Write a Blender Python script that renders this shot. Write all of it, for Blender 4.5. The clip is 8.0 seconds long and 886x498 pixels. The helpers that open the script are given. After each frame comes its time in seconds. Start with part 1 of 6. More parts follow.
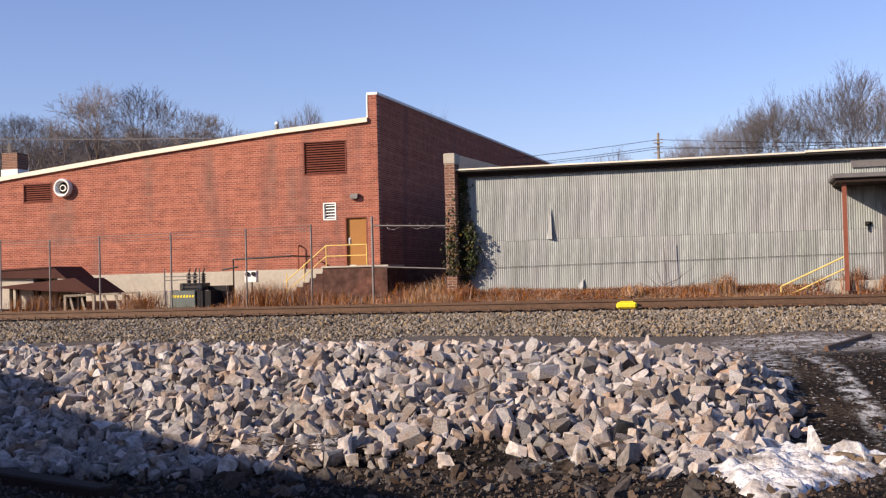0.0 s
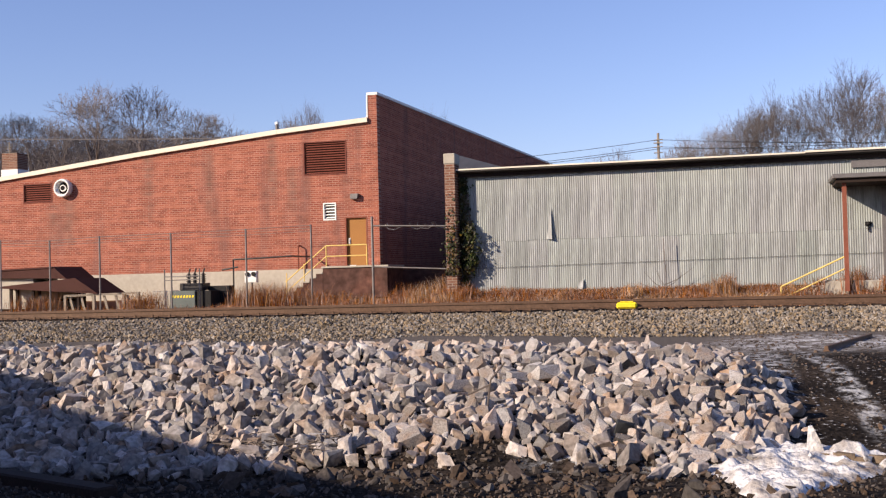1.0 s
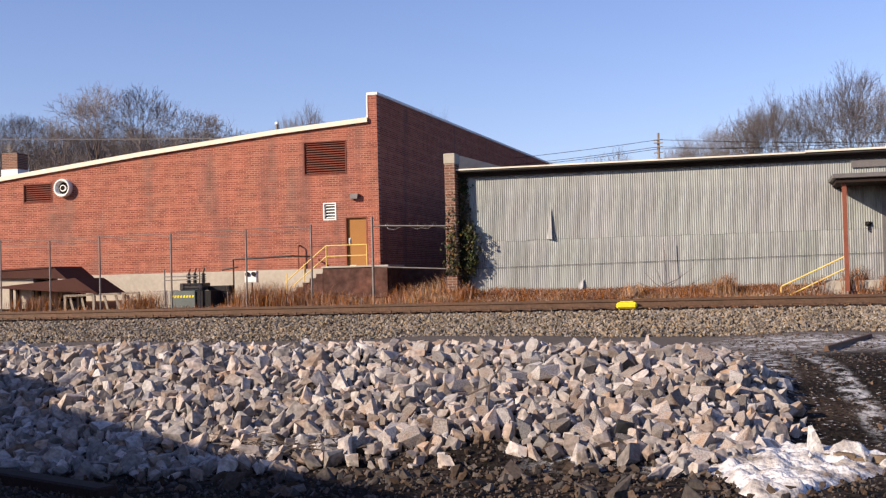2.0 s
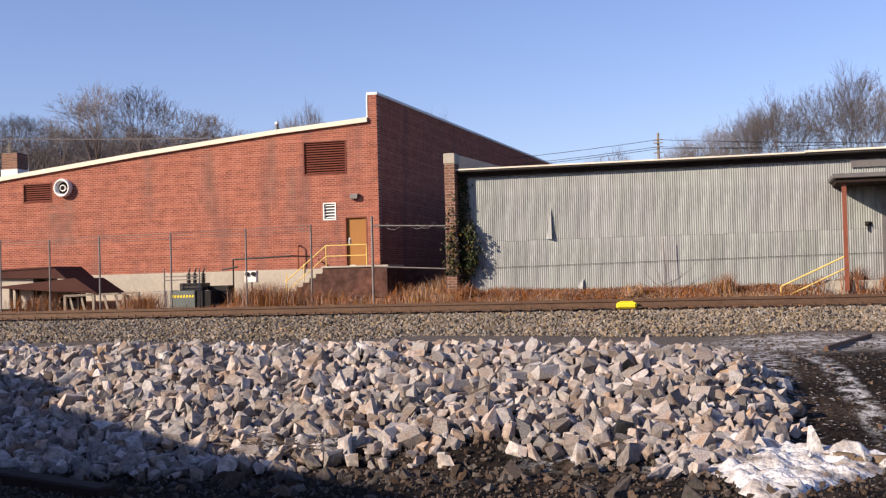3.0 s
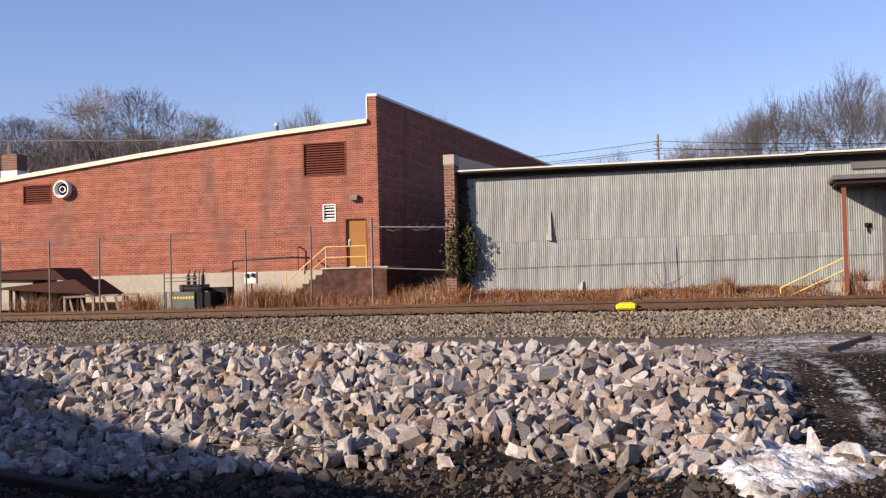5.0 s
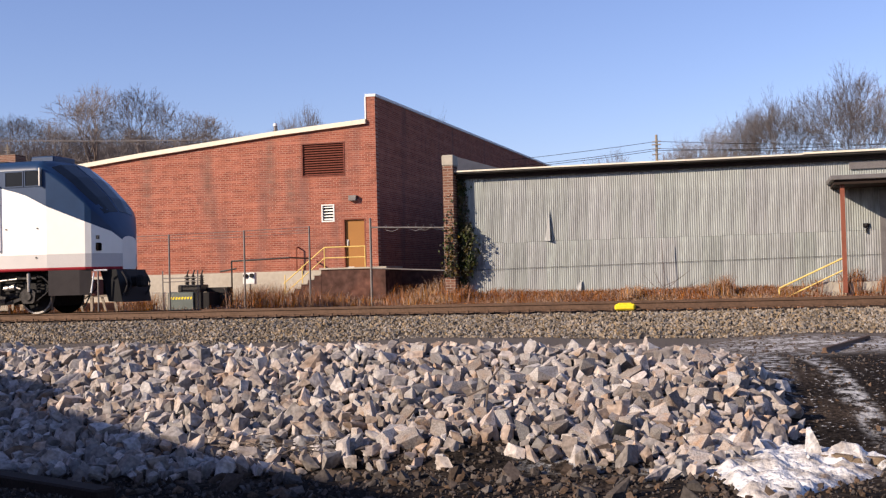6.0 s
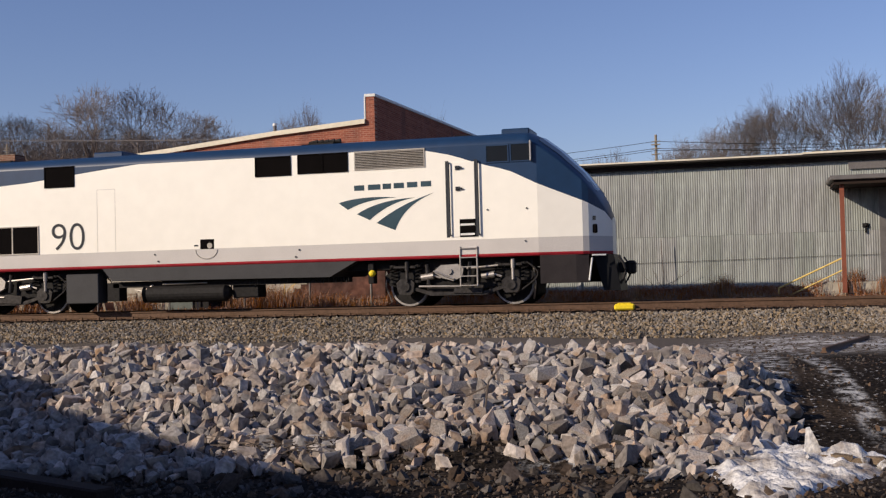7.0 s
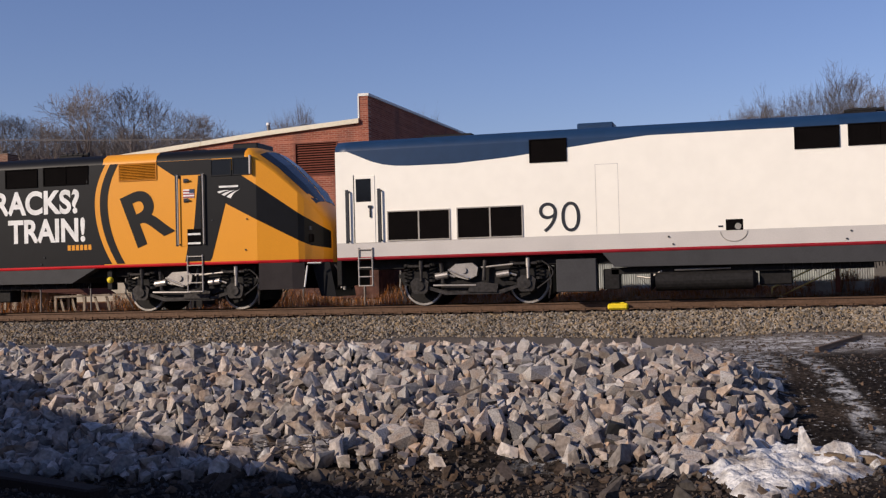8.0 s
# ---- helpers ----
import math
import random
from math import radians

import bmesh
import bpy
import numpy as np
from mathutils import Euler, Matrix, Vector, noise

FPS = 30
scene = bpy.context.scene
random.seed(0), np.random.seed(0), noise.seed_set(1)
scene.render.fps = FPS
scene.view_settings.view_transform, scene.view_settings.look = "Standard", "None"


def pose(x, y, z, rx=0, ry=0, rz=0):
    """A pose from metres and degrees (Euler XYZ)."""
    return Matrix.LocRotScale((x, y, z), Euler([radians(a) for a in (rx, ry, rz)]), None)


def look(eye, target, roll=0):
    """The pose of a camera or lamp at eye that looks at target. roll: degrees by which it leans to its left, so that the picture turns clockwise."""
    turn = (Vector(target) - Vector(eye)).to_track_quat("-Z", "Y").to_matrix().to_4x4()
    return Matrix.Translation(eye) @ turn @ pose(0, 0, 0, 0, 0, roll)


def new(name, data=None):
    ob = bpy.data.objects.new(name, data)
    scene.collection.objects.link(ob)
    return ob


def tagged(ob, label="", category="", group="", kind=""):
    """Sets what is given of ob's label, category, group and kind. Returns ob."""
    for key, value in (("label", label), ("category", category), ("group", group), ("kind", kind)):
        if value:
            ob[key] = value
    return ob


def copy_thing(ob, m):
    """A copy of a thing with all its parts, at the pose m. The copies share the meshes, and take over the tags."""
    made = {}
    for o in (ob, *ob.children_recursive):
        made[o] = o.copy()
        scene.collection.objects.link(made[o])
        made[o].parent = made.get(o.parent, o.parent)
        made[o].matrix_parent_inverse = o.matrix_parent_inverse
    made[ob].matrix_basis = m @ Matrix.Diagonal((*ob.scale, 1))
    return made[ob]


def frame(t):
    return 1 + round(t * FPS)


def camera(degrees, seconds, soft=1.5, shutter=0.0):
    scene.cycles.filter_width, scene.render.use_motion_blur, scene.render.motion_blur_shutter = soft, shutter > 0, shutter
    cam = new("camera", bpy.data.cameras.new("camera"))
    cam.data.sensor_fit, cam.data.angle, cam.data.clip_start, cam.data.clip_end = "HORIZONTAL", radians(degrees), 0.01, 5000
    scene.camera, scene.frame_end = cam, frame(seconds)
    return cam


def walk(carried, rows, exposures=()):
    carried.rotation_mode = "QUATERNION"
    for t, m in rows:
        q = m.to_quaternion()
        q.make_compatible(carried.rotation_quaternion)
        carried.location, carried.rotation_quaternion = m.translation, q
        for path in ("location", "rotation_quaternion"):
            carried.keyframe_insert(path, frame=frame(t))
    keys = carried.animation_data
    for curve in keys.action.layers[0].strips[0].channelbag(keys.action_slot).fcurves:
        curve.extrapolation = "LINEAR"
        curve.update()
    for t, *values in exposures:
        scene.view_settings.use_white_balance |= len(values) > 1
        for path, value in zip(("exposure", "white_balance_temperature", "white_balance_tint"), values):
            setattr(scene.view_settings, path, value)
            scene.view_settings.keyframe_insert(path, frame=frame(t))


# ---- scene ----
import itertools

# The track runs along x, its rail heads at z = 0; y grows away from the camera.
cam = camera(40.94, 8.0, soft=1.3)
EYE = (0.0, 0.0, 0.606)
YAW, TILT, ROLL = 0.259, 0.0262, -1.478


def aim(dx, dy):
    """The camera's pose, nudged by small turns (in 1/2100 rad) to the left and up."""
    a, b = YAW + dx / 2100, TILT + dy / 2100
    way = Vector((-math.sin(a) * math.cos(b), math.cos(a) * math.cos(b), math.sin(b)))
    return look(EYE, Vector(EYE) + way, ROLL)


PATH = [(0.0, 0, 0), (0.5, 0.2, 0.3), (1.0, 0, 0.2), (1.5, 0.1, 0.2), (3.0, -0.2, 0), (3.5, -1.7, 0.2), (4.0, -2.8, 0),
        (4.5, 0.1, 1.4), (6.0, -3.1, 3.0), (6.5, -2.0, 2.7), (7.0, -4.0, 2.8), (7.5, -4.8, 1.9), (7.6, -9.5, 1.8), (7.8, -11.5, 1.8), (8.0, -15.1, 1.7)]
walk(cam, [(t, aim(dx, dy)) for t, dx, dy in PATH],
     exposures=[(0, 0.72, 6600, 23), (6.2, 0.72, 6600, 23), (6.6, 0.56, 6600, 22), (7.0, 0.08, 6550, 20), (7.5, -0.15, 6520, 21), (8.0, 0.03, 6430, 22)])

# ---- light ----
SUN_WAY = Vector((1.6, 1.5, -1.0)).normalized()
world = bpy.data.worlds.new("world")
scene.world = world
world.use_nodes = True
sky = world.node_tree.nodes.new("ShaderNodeTexSky")
sky.sky_type = "NISHITA"
sky.sun_disc = False
sky.sun_elevation = math.asin(-SUN_WAY.z)
sky.sun_rotation = math.atan2(-SUN_WAY.x, -SUN_WAY.y)
sky.air_density, sky.dust_density, sky.ozone_density = 1.0, 0.4, 3.0
back = world.node_tree.nodes["Background"]
back.inputs["Strength"].default_value = 0.087
tint = world.node_tree.nodes.new("ShaderNodeMix")
tint.data_type, tint.blend_type = "RGBA", "MULTIPLY"
tint.inputs["Factor"].default_value, tint.inputs["B"].default_value = 1.0, (0.96, 0.96, 1.12, 1)
world.node_tree.links.new(sky.outputs[0], tint.inputs["A"])
world.node_tree.links.new(tint.outputs["Result"], back.inputs["Color"])
sun = new("sun", bpy.data.lights.new("sun", "SUN"))
sun.data.energy, sun.data.angle, sun.data.color = 4.3, radians(0.5), (1.0, 0.90, 0.68)
sun.matrix_world = look((0, 0, 60), Vector((0, 0, 60)) + SUN_WAY)


# ---- materials ----
def mat(name, base, rough=0.7, metal=0.0, vary=0.25, scale=3.0, fine=40.0, bump=0.0, second=None, amount=0.5, islands=False, stretch=None, spec=0.2):
    """Base colour with variation at two scales, a second colour in patches, relief."""
    m = bpy.data.materials.new(name)
    m.use_nodes = True
    t, nodes = m.node_tree, m.node_tree.nodes
    b = nodes["Principled BSDF"]
    b.inputs["Roughness"].default_value, b.inputs["Metallic"].default_value = rough, metal
    b.inputs["Specular IOR Level"].default_value = spec
    co = nodes.new("ShaderNodeTexCoord")
    vec = co.outputs["Object"]
    if stretch:
        mp = nodes.new("ShaderNodeMapping")
        mp.inputs["Scale"].default_value = stretch
        t.links.new(vec, mp.inputs["Vector"])
        vec = mp.outputs[0]
    n1, n2 = nodes.new("ShaderNodeTexNoise"), nodes.new("ShaderNodeTexNoise")
    n1.inputs["Scale"].default_value, n1.inputs["Detail"].default_value = scale, 5
    n2.inputs["Scale"].default_value, n2.inputs["Detail"].default_value = fine, 3
    for n in (n1, n2):
        t.links.new(vec, n.inputs["Vector"])
    mix = nodes.new("ShaderNodeMix")
    mix.data_type = "RGBA"
    mix.inputs["A"].default_value = (*base, 1)
    mix.inputs["B"].default_value = (*(second or [c * 0.55 for c in base]), 1)
    ramp = nodes.new("ShaderNodeMapRange")
    ramp.inputs["From Min"].default_value, ramp.inputs["From Max"].default_value = 0.45, 0.72
    ramp.inputs["To Max"].default_value = amount
    t.links.new(n1.outputs["Fac"], ramp.inputs["Value"])
    t.links.new(ramp.outputs[0], mix.inputs["Factor"])
    hsv = nodes.new("ShaderNodeHueSaturation")
    t.links.new(mix.outputs["Result"], hsv.inputs["Color"])
    val = nodes.new("ShaderNodeMapRange")
    val.inputs["From Min"].default_value, val.inputs["From Max"].default_value = 0.3, 0.7
    val.inputs["To Min"].default_value, val.inputs["To Max"].default_value = 1 - vary, 1 + vary
    t.links.new(n2.outputs["Fac"], val.inputs["Value"])
    out = val.outputs[0]
    if islands:
        src = nodes.new("ShaderNodeNewGeometry").outputs["Random Per Island"] if islands == "island" else nodes.new("ShaderNodeObjectInfo").outputs["Random"]
        r = nodes.new("ShaderNodeMapRange")
        r.inputs["To Min"].default_value, r.inputs["To Max"].default_value = (0.5, 1.3) if islands == "island" or name.startswith("lime") else (0.9, 1.1)
        t.links.new(src, r.inputs["Value"])
        mul = nodes.new("ShaderNodeMath")
        mul.operation = "MULTIPLY"
        t.links.new(r.outputs[0], mul.inputs[0])
        t.links.new(out, mul.inputs[1])
        out = mul.outputs[0]
        w = nodes.new("ShaderNodeTexWhiteNoise")
        w.noise_dimensions = "1D"
        t.links.new(src, w.inputs["W"])
        hr = nodes.new("ShaderNodeMapRange")
        hr.inputs["To Min"].default_value, hr.inputs["To Max"].default_value = 0.4, 1.5
        t.links.new(w.outputs["Value"], hr.inputs["Value"])
        t.links.new(hr.outputs[0], hsv.inputs["Saturation"])
    t.links.new(out, hsv.inputs["Value"])
    t.links.new(hsv.outputs[0], b.inputs["Base Color"])
    if bump:
        bp = nodes.new("ShaderNodeBump")
        bp.inputs["Strength"].default_value, bp.inputs["Distance"].default_value = 0.6, bump
        t.links.new(n2.outputs["Fac"], bp.inputs["Height"])
        t.links.new(bp.outputs[0], b.inputs["Normal"])
    return m


def brick_mat(name, c1, c2, mortar, wide=0.25, high=0.084, axis="x", runs=()):
    m = mat(name, c1, 0.95, vary=0.14, scale=0.35, fine=2.5, amount=0.0, spec=0.02)
    t, nodes = m.node_tree, m.node_tree.nodes
    b = nodes["Principled BSDF"]
    co = nodes["Texture Coordinate"]
    sep, com = nodes.new("ShaderNodeSeparateXYZ"), nodes.new("ShaderNodeCombineXYZ")
    t.links.new(co.outputs["Object"], sep.inputs[0])
    t.links.new(sep.outputs[{"x": "X", "y": "Y"}[axis]], com.inputs["X"])
    t.links.new(sep.outputs["Z"], com.inputs["Y"])
    br = nodes.new("ShaderNodeTexBrick")
    br.inputs["Scale"].default_value = 1.0
    br.inputs["Brick Width"].default_value, br.inputs["Row Height"].default_value = wide, high
    br.inputs["Mortar Size"].default_value, br.inputs["Mortar Smooth"].default_value = 0.011, 0.2
    br.inputs["Color1"].default_value, br.inputs["Color2"].default_value, br.inputs["Mortar"].default_value = (*c1, 1), (*c2, 1), (*mortar, 1)
    t.links.new(com.outputs[0], br.inputs["Vector"])
    # header courses weather paler than the stretchers
    hd = nodes.new("ShaderNodeTexNoise")
    hd.inputs["Scale"].default_value, hd.inputs["Detail"].default_value = 1.0, 3
    mp = nodes.new("ShaderNodeMapping")
    mp.inputs["Scale"].default_value = (0.8, 5.5, 1)
    t.links.new(com.outputs[0], mp.inputs["Vector"])
    t.links.new(mp.outputs[0], hd.inputs["Vector"])
    rg = nodes.new("ShaderNodeMapRange")
    rg.inputs["From Min"].default_value, rg.inputs["From Max"].default_value = 0.48, 0.7
    rg.inputs["To Max"].default_value = 0.65
    t.links.new(hd.outputs["Fac"], rg.inputs["Value"])
    mx = nodes.new("ShaderNodeMix")
    mx.data_type = "RGBA"
    mx.inputs["B"].default_value = (c1[0] * 1.35, c1[1] * 1.7, c1[2] * 1.7, 1)
    t.links.new(rg.outputs[0], mx.inputs["Factor"])
    # every sixth course is laid in headers, and shows as a paler line
    fr = nodes.new("ShaderNodeMath")
    fr.operation = "WRAP"
    fr.inputs[1].default_value, fr.inputs[2].default_value = high * 6, 0.0
    t.links.new(sep.outputs["Z"], fr.inputs[0])
    lt = nodes.new("ShaderNodeMath")
    lt.operation = "LESS_THAN"
    lt.inputs[1].default_value = high
    t.links.new(fr.outputs[0], lt.inputs[0])
    lm = nodes.new("ShaderNodeMath")
    lm.operation = "MULTIPLY"
    lm.inputs[1].default_value = 0.55
    t.links.new(lt.outputs[0], lm.inputs[0])
    hc = nodes.new("ShaderNodeMix")
    hc.data_type = "RGBA"
    hc.inputs["B"].default_value = (c1[0] * 1.3, c1[1] * 1.7, c1[2] * 1.8, 1)
    t.links.new(lm.outputs[0], hc.inputs["Factor"])
    t.links.new(br.outputs["Color"], hc.inputs["A"])
    t.links.new(hc.outputs["Result"], mx.inputs["A"])
    # rain streaks, tall and narrow
    st = nodes.new("ShaderNodeTexNoise")
    st.inputs["Scale"].default_value, st.inputs["Detail"].default_value = 1.0, 4
    mp2 = nodes.new("ShaderNodeMapping")
    mp2.inputs["Scale"].default_value = (0.8, 0.13, 1)
    t.links.new(com.outputs[0], mp2.inputs["Vector"])
    t.links.new(mp2.outputs[0], st.inputs["Vector"])
    rs = nodes.new("ShaderNodeMapRange")
    rs.inputs["From Min"].default_value, rs.inputs["From Max"].default_value = 0.53, 0.72
    rs.inputs["To Max"].default_value = 0.75
    t.links.new(st.outputs["Fac"], rs.inputs["Value"])
    mx2 = nodes.new("ShaderNodeMix")
    mx2.data_type = "RGBA"
    mx2.inputs["B"].default_value = (c1[0] * 0.5, c1[1] * 0.95, c1[2] * 1.3, 1)
    t.links.new(rs.outputs[0], mx2.inputs["Factor"])
    t.links.new(mx.outputs["Result"], mx2.inputs["A"])
    last = mx2.outputs["Result"]
    # grey runs of dirt at the downpipes and vents, ragged in outline: x, half width, top, foot
    for at, half, top, foot in runs:
        edge = nodes.new("ShaderNodeMath")
        edge.operation, edge.inputs[1].default_value = "SUBTRACT", at
        t.links.new(sep.outputs["X"], edge.inputs[0])
        away = nodes.new("ShaderNodeMath")
        away.operation = "ABSOLUTE"
        t.links.new(edge.outputs[0], away.inputs[0])
        fall = nodes.new("ShaderNodeMapRange")
        fall.interpolation_type = "SMOOTHSTEP"
        fall.inputs["From Min"].default_value, fall.inputs["From Max"].default_value = half, 0.0
        t.links.new(away.outputs[0], fall.inputs["Value"])
        lo, hi = nodes.new("ShaderNodeMapRange"), nodes.new("ShaderNodeMapRange")
        lo.inputs["From Min"].default_value, lo.inputs["From Max"].default_value = foot, foot + 1.2
        hi.inputs["From Min"].default_value, hi.inputs["From Max"].default_value = top, top - 0.25
        rag = nodes.new("ShaderNodeMapRange")
        rag.inputs["From Min"].default_value, rag.inputs["From Max"].default_value = 0.3, 0.62
        rag.inputs["To Max"].default_value = 0.62
        t.links.new(hd.outputs["Fac"], rag.inputs["Value"])
        t.links.new(sep.outputs["Z"], lo.inputs["Value"])
        t.links.new(sep.outputs["Z"], hi.inputs["Value"])
        fac = fall.outputs[0]
        for other in (lo, hi, rag):
            mul = nodes.new("ShaderNodeMath")
            mul.operation = "MULTIPLY"
            t.links.new(fac, mul.inputs[0])
            t.links.new(other.outputs[0], mul.inputs[1])
            fac = mul.outputs[0]
        dirt = nodes.new("ShaderNodeMix")
        dirt.data_type = "RGBA"
        dirt.inputs["B"].default_value = (0.15, 0.105, 0.085, 1)
        t.links.new(fac, dirt.inputs["Factor"])
        t.links.new(last, dirt.inputs["A"])
        last = dirt.outputs["Result"]
    hsv = nodes["Hue/Saturation/Value"]
    t.links.new(last, hsv.inputs["Color"])
    bp = nodes.new("ShaderNodeBump")
    bp.inputs["Strength"].default_value, bp.inputs["Distance"].default_value = 0.5, 0.008
    bp.invert = True
    t.links.new(br.outputs["Fac"], bp.inputs["Height"])
    t.links.new(bp.outputs[0], b.inputs["Normal"])
    return m


BRICK = brick_mat("red_brick", (0.300, 0.090, 0.057), (0.215, 0.062, 0.043), (0.37, 0.215, 0.16),
                  runs=((-25.5, 0.42, 6.6, 3.2), (-22.6, 0.4, 6.5, 3.0), (-19.7, 0.4, 6.9, 3.4), (-30.2, 0.55, 4.55, 2.2), (-29.4, 0.5, 4.75, 1.9), (-18.8, 0.4, 5.6, 3.0)))
BRICK_SIDE = brick_mat("red_brick_side", (0.300, 0.093, 0.060), (0.215, 0.064, 0.045), (0.37, 0.215, 0.16), axis="y")
BRICK_OLD = brick_mat("old_brick", (0.20, 0.085, 0.055), (0.12, 0.06, 0.045), (0.30, 0.25, 0.20))
CONCRETE = mat("concrete", (0.42, 0.38, 0.31), 0.9, vary=0.08, scale=0.8, fine=6, bump=0.004, amount=0.4)
CONCRETE_DARK = mat("stained_and_shaded_concrete", (0.085, 0.047, 0.038), 0.95, vary=0.35, scale=1.1, fine=4, bump=0.004, second=(0.16, 0.075, 0.055), amount=0.8, spec=0.03)
CAP = mat("cream_metal_trim", (0.72, 0.66, 0.52), 0.55, vary=0.06, scale=0.5, fine=6, amount=0.2)
WHITE_TRIM = mat("white_trim", (0.75, 0.74, 0.70), 0.6, vary=0.05, amount=0.2)
RUST_METAL = mat("rusty_louvre", (0.17, 0.052, 0.035), 0.75, vary=0.2, fine=20)
DARK_VOID = mat("dark_inside", (0.015, 0.012, 0.012), 0.9)
DOOR_PAINT = mat("ochre_door_paint", (0.33, 0.15, 0.04), 0.55, vary=0.08, scale=1.5, fine=30, amount=0.2)
YELLOW_PAINT = mat("yellow_rail_paint", (0.72, 0.52, 0.16), 0.5, vary=0.1)
YELLOW_BRIGHT = mat("bright_yellow_paint", (0.82, 0.62, 0.03), 0.45, vary=0.15, fine=15, amount=0.35)
GALV = mat("galvanised_sheet", (0.305, 0.322, 0.305), 0.6, metal=0.1, vary=0.14, scale=1.0, fine=7, amount=0.85, second=(0.19, 0.197, 0.19), islands="object", stretch=(5, 1, 0.5))
SLATE = mat("slate_grey_sheet", (0.06, 0.065, 0.085), 0.8, vary=0.12, spec=0.05)
GALV_POST = mat("galvanised_post", (0.19, 0.175, 0.165), 0.55, metal=0.5, vary=0.15)
RUST_POST = mat("rust_red_post", (0.23, 0.075, 0.045), 0.7, vary=0.2)
ROOF_DARK = mat("dark_roof", (0.05, 0.045, 0.042), 0.85, vary=0.2)
# rust, darkened so the colour holds the shade on the low roofs
ROOF_RUST = mat("shaded_rusty_roof", (0.065, 0.026, 0.02), 0.85, vary=0.3, scale=1.5)
WOOD_GREY = mat("weathered_wood", (0.26, 0.22, 0.17), 0.85, vary=0.2, fine=25)
WOOD_DARK = mat("dark_timber", (0.028, 0.018, 0.014), 0.9, vary=0.3)
RAIL_STEEL = mat("rusty_rail", (0.118, 0.07, 0.045), 0.6, metal=0.2, vary=0.2, fine=18, bump=0.002)
ROCK = mat("limestone_riprap", (0.345, 0.31, 0.288), 0.95, vary=0.34, scale=2.2, fine=18, bump=0.02, spec=0.04, islands="object", second=(0.33, 0.225, 0.155), amount=0.75)
ROCK_JOINED = mat("limestone_riprap_pile", (0.345, 0.31, 0.288), 0.95, vary=0.34, scale=2.2, fine=18, bump=0.02, spec=0.04, islands="island", second=(0.33, 0.225, 0.155), amount=0.75)
BALLAST = mat("ballast_bed", (0.13, 0.115, 0.095), 0.95, vary=0.6, scale=1.5, fine=24, bump=0.03)
BALLAST_STONE = mat("ballast_stone", (0.255, 0.207, 0.155), 0.9, vary=0.2, scale=1.0, fine=30, islands="island")
CINDER_STONE = mat("cinder_stone", (0.092, 0.069, 0.055), 0.9, vary=0.3, scale=1.0, fine=30, islands="island")
GRASS = mat("dead_grass", (0.30, 0.135, 0.065), 0.9, vary=0.25, scale=0.7, fine=5, islands="island", second=(0.44, 0.29, 0.17), amount=0.9, spec=0.05)
BARK = mat("grey_bark", (0.13, 0.105, 0.09), 0.9, vary=0.25, scale=1.5, fine=12)
TWIG = mat("brown_twigs", (0.168, 0.146, 0.137), 0.9, vary=0.2)
IVY = mat("ivy_leaves", (0.045, 0.058, 0.022), 0.7, vary=0.3, scale=4.0, islands="island", second=(0.17, 0.105, 0.05), amount=0.8)
ICE = mat("dirty_ice", (0.66, 0.65, 0.64), 0.6, vary=0.22, scale=2.6, fine=16, bump=0.06, second=(0.17, 0.125, 0.09), amount=1.0)
CABLE = mat("black_cable", (0.03, 0.03, 0.03), 0.7)
# the train
LOCO_WHITE = mat("white_train_paint", (0.90, 0.865, 0.775), 0.35, vary=0.02, scale=0.5, fine=3, amount=0.06, spec=0.35)
LOCO_BAND = mat("pale_grey_band", (0.56, 0.53, 0.50), 0.5, vary=0.06, scale=0.8, amount=0.25)
LOCO_RED = mat("red_stripe_paint", (0.33, 0.02, 0.03), 0.45, vary=0.05)
LOCO_RED_BRIGHT = mat("bright_red_stripe", (0.62, 0.02, 0.025), 0.4, vary=0.05)
LOCO_BLUE = mat("deep_blue_paint", (0.010, 0.036, 0.092), 0.4, vary=0.08, scale=0.6, fine=4, amount=0.2, spec=0.35)
LOCO_GREY = mat("dark_grey_skirt", (0.05, 0.05, 0.053), 0.6, vary=0.12, amount=0.3)
LOCO_PILOT = mat("pilot_grey", (0.036, 0.03, 0.03), 0.6, vary=0.12)
LOCO_BLACK = mat("charcoal_train_paint", (0.006, 0.0064, 0.008), 0.45, vary=0.08, spec=0.18)
LOCO_ORANGE = mat("amber_train_paint", (0.74, 0.30, 0.015), 0.4, vary=0.04, scale=0.7, amount=0.08, spec=0.35)
UNDER = mat("grimy_underframe", (0.014, 0.013, 0.013), 0.7, vary=0.4, scale=2, fine=14)
TRUCK = mat("grey_bogie_steel", (0.05, 0.046, 0.044), 0.42, metal=0.45, vary=0.4, scale=2.5, fine=12)
STEEL = mat("worn_bright_steel", (0.42, 0.39, 0.36), 0.45, metal=0.7, vary=0.15)
BROWN_BOX = mat("dark_louvre_opening", (0.005, 0.004, 0.004), 0.9, vary=0.2, spec=0.04)
BLACK_RUBBER = mat("black_rubber", (0.03, 0.028, 0.028), 0.7)
EMBLEM = mat("teal_blue_emblem_paint", (0.035, 0.072, 0.095), 0.5, vary=0.08)
GLASS_DARK = mat("dark_window_glass", (0.008, 0.009, 0.011), 0.15, vary=0.05, spec=0.22)
LETTER_WHITE = mat("white_lettering", (0.8, 0.8, 0.78), 0.5, vary=0.02)
LETTER_GREY = mat("dark_grey_lettering", (0.03, 0.033, 0.040), 0.5, vary=0.05)
GRILLE = mat("grille_metal", (0.40, 0.37, 0.33), 0.5, metal=0.3, vary=0.1)
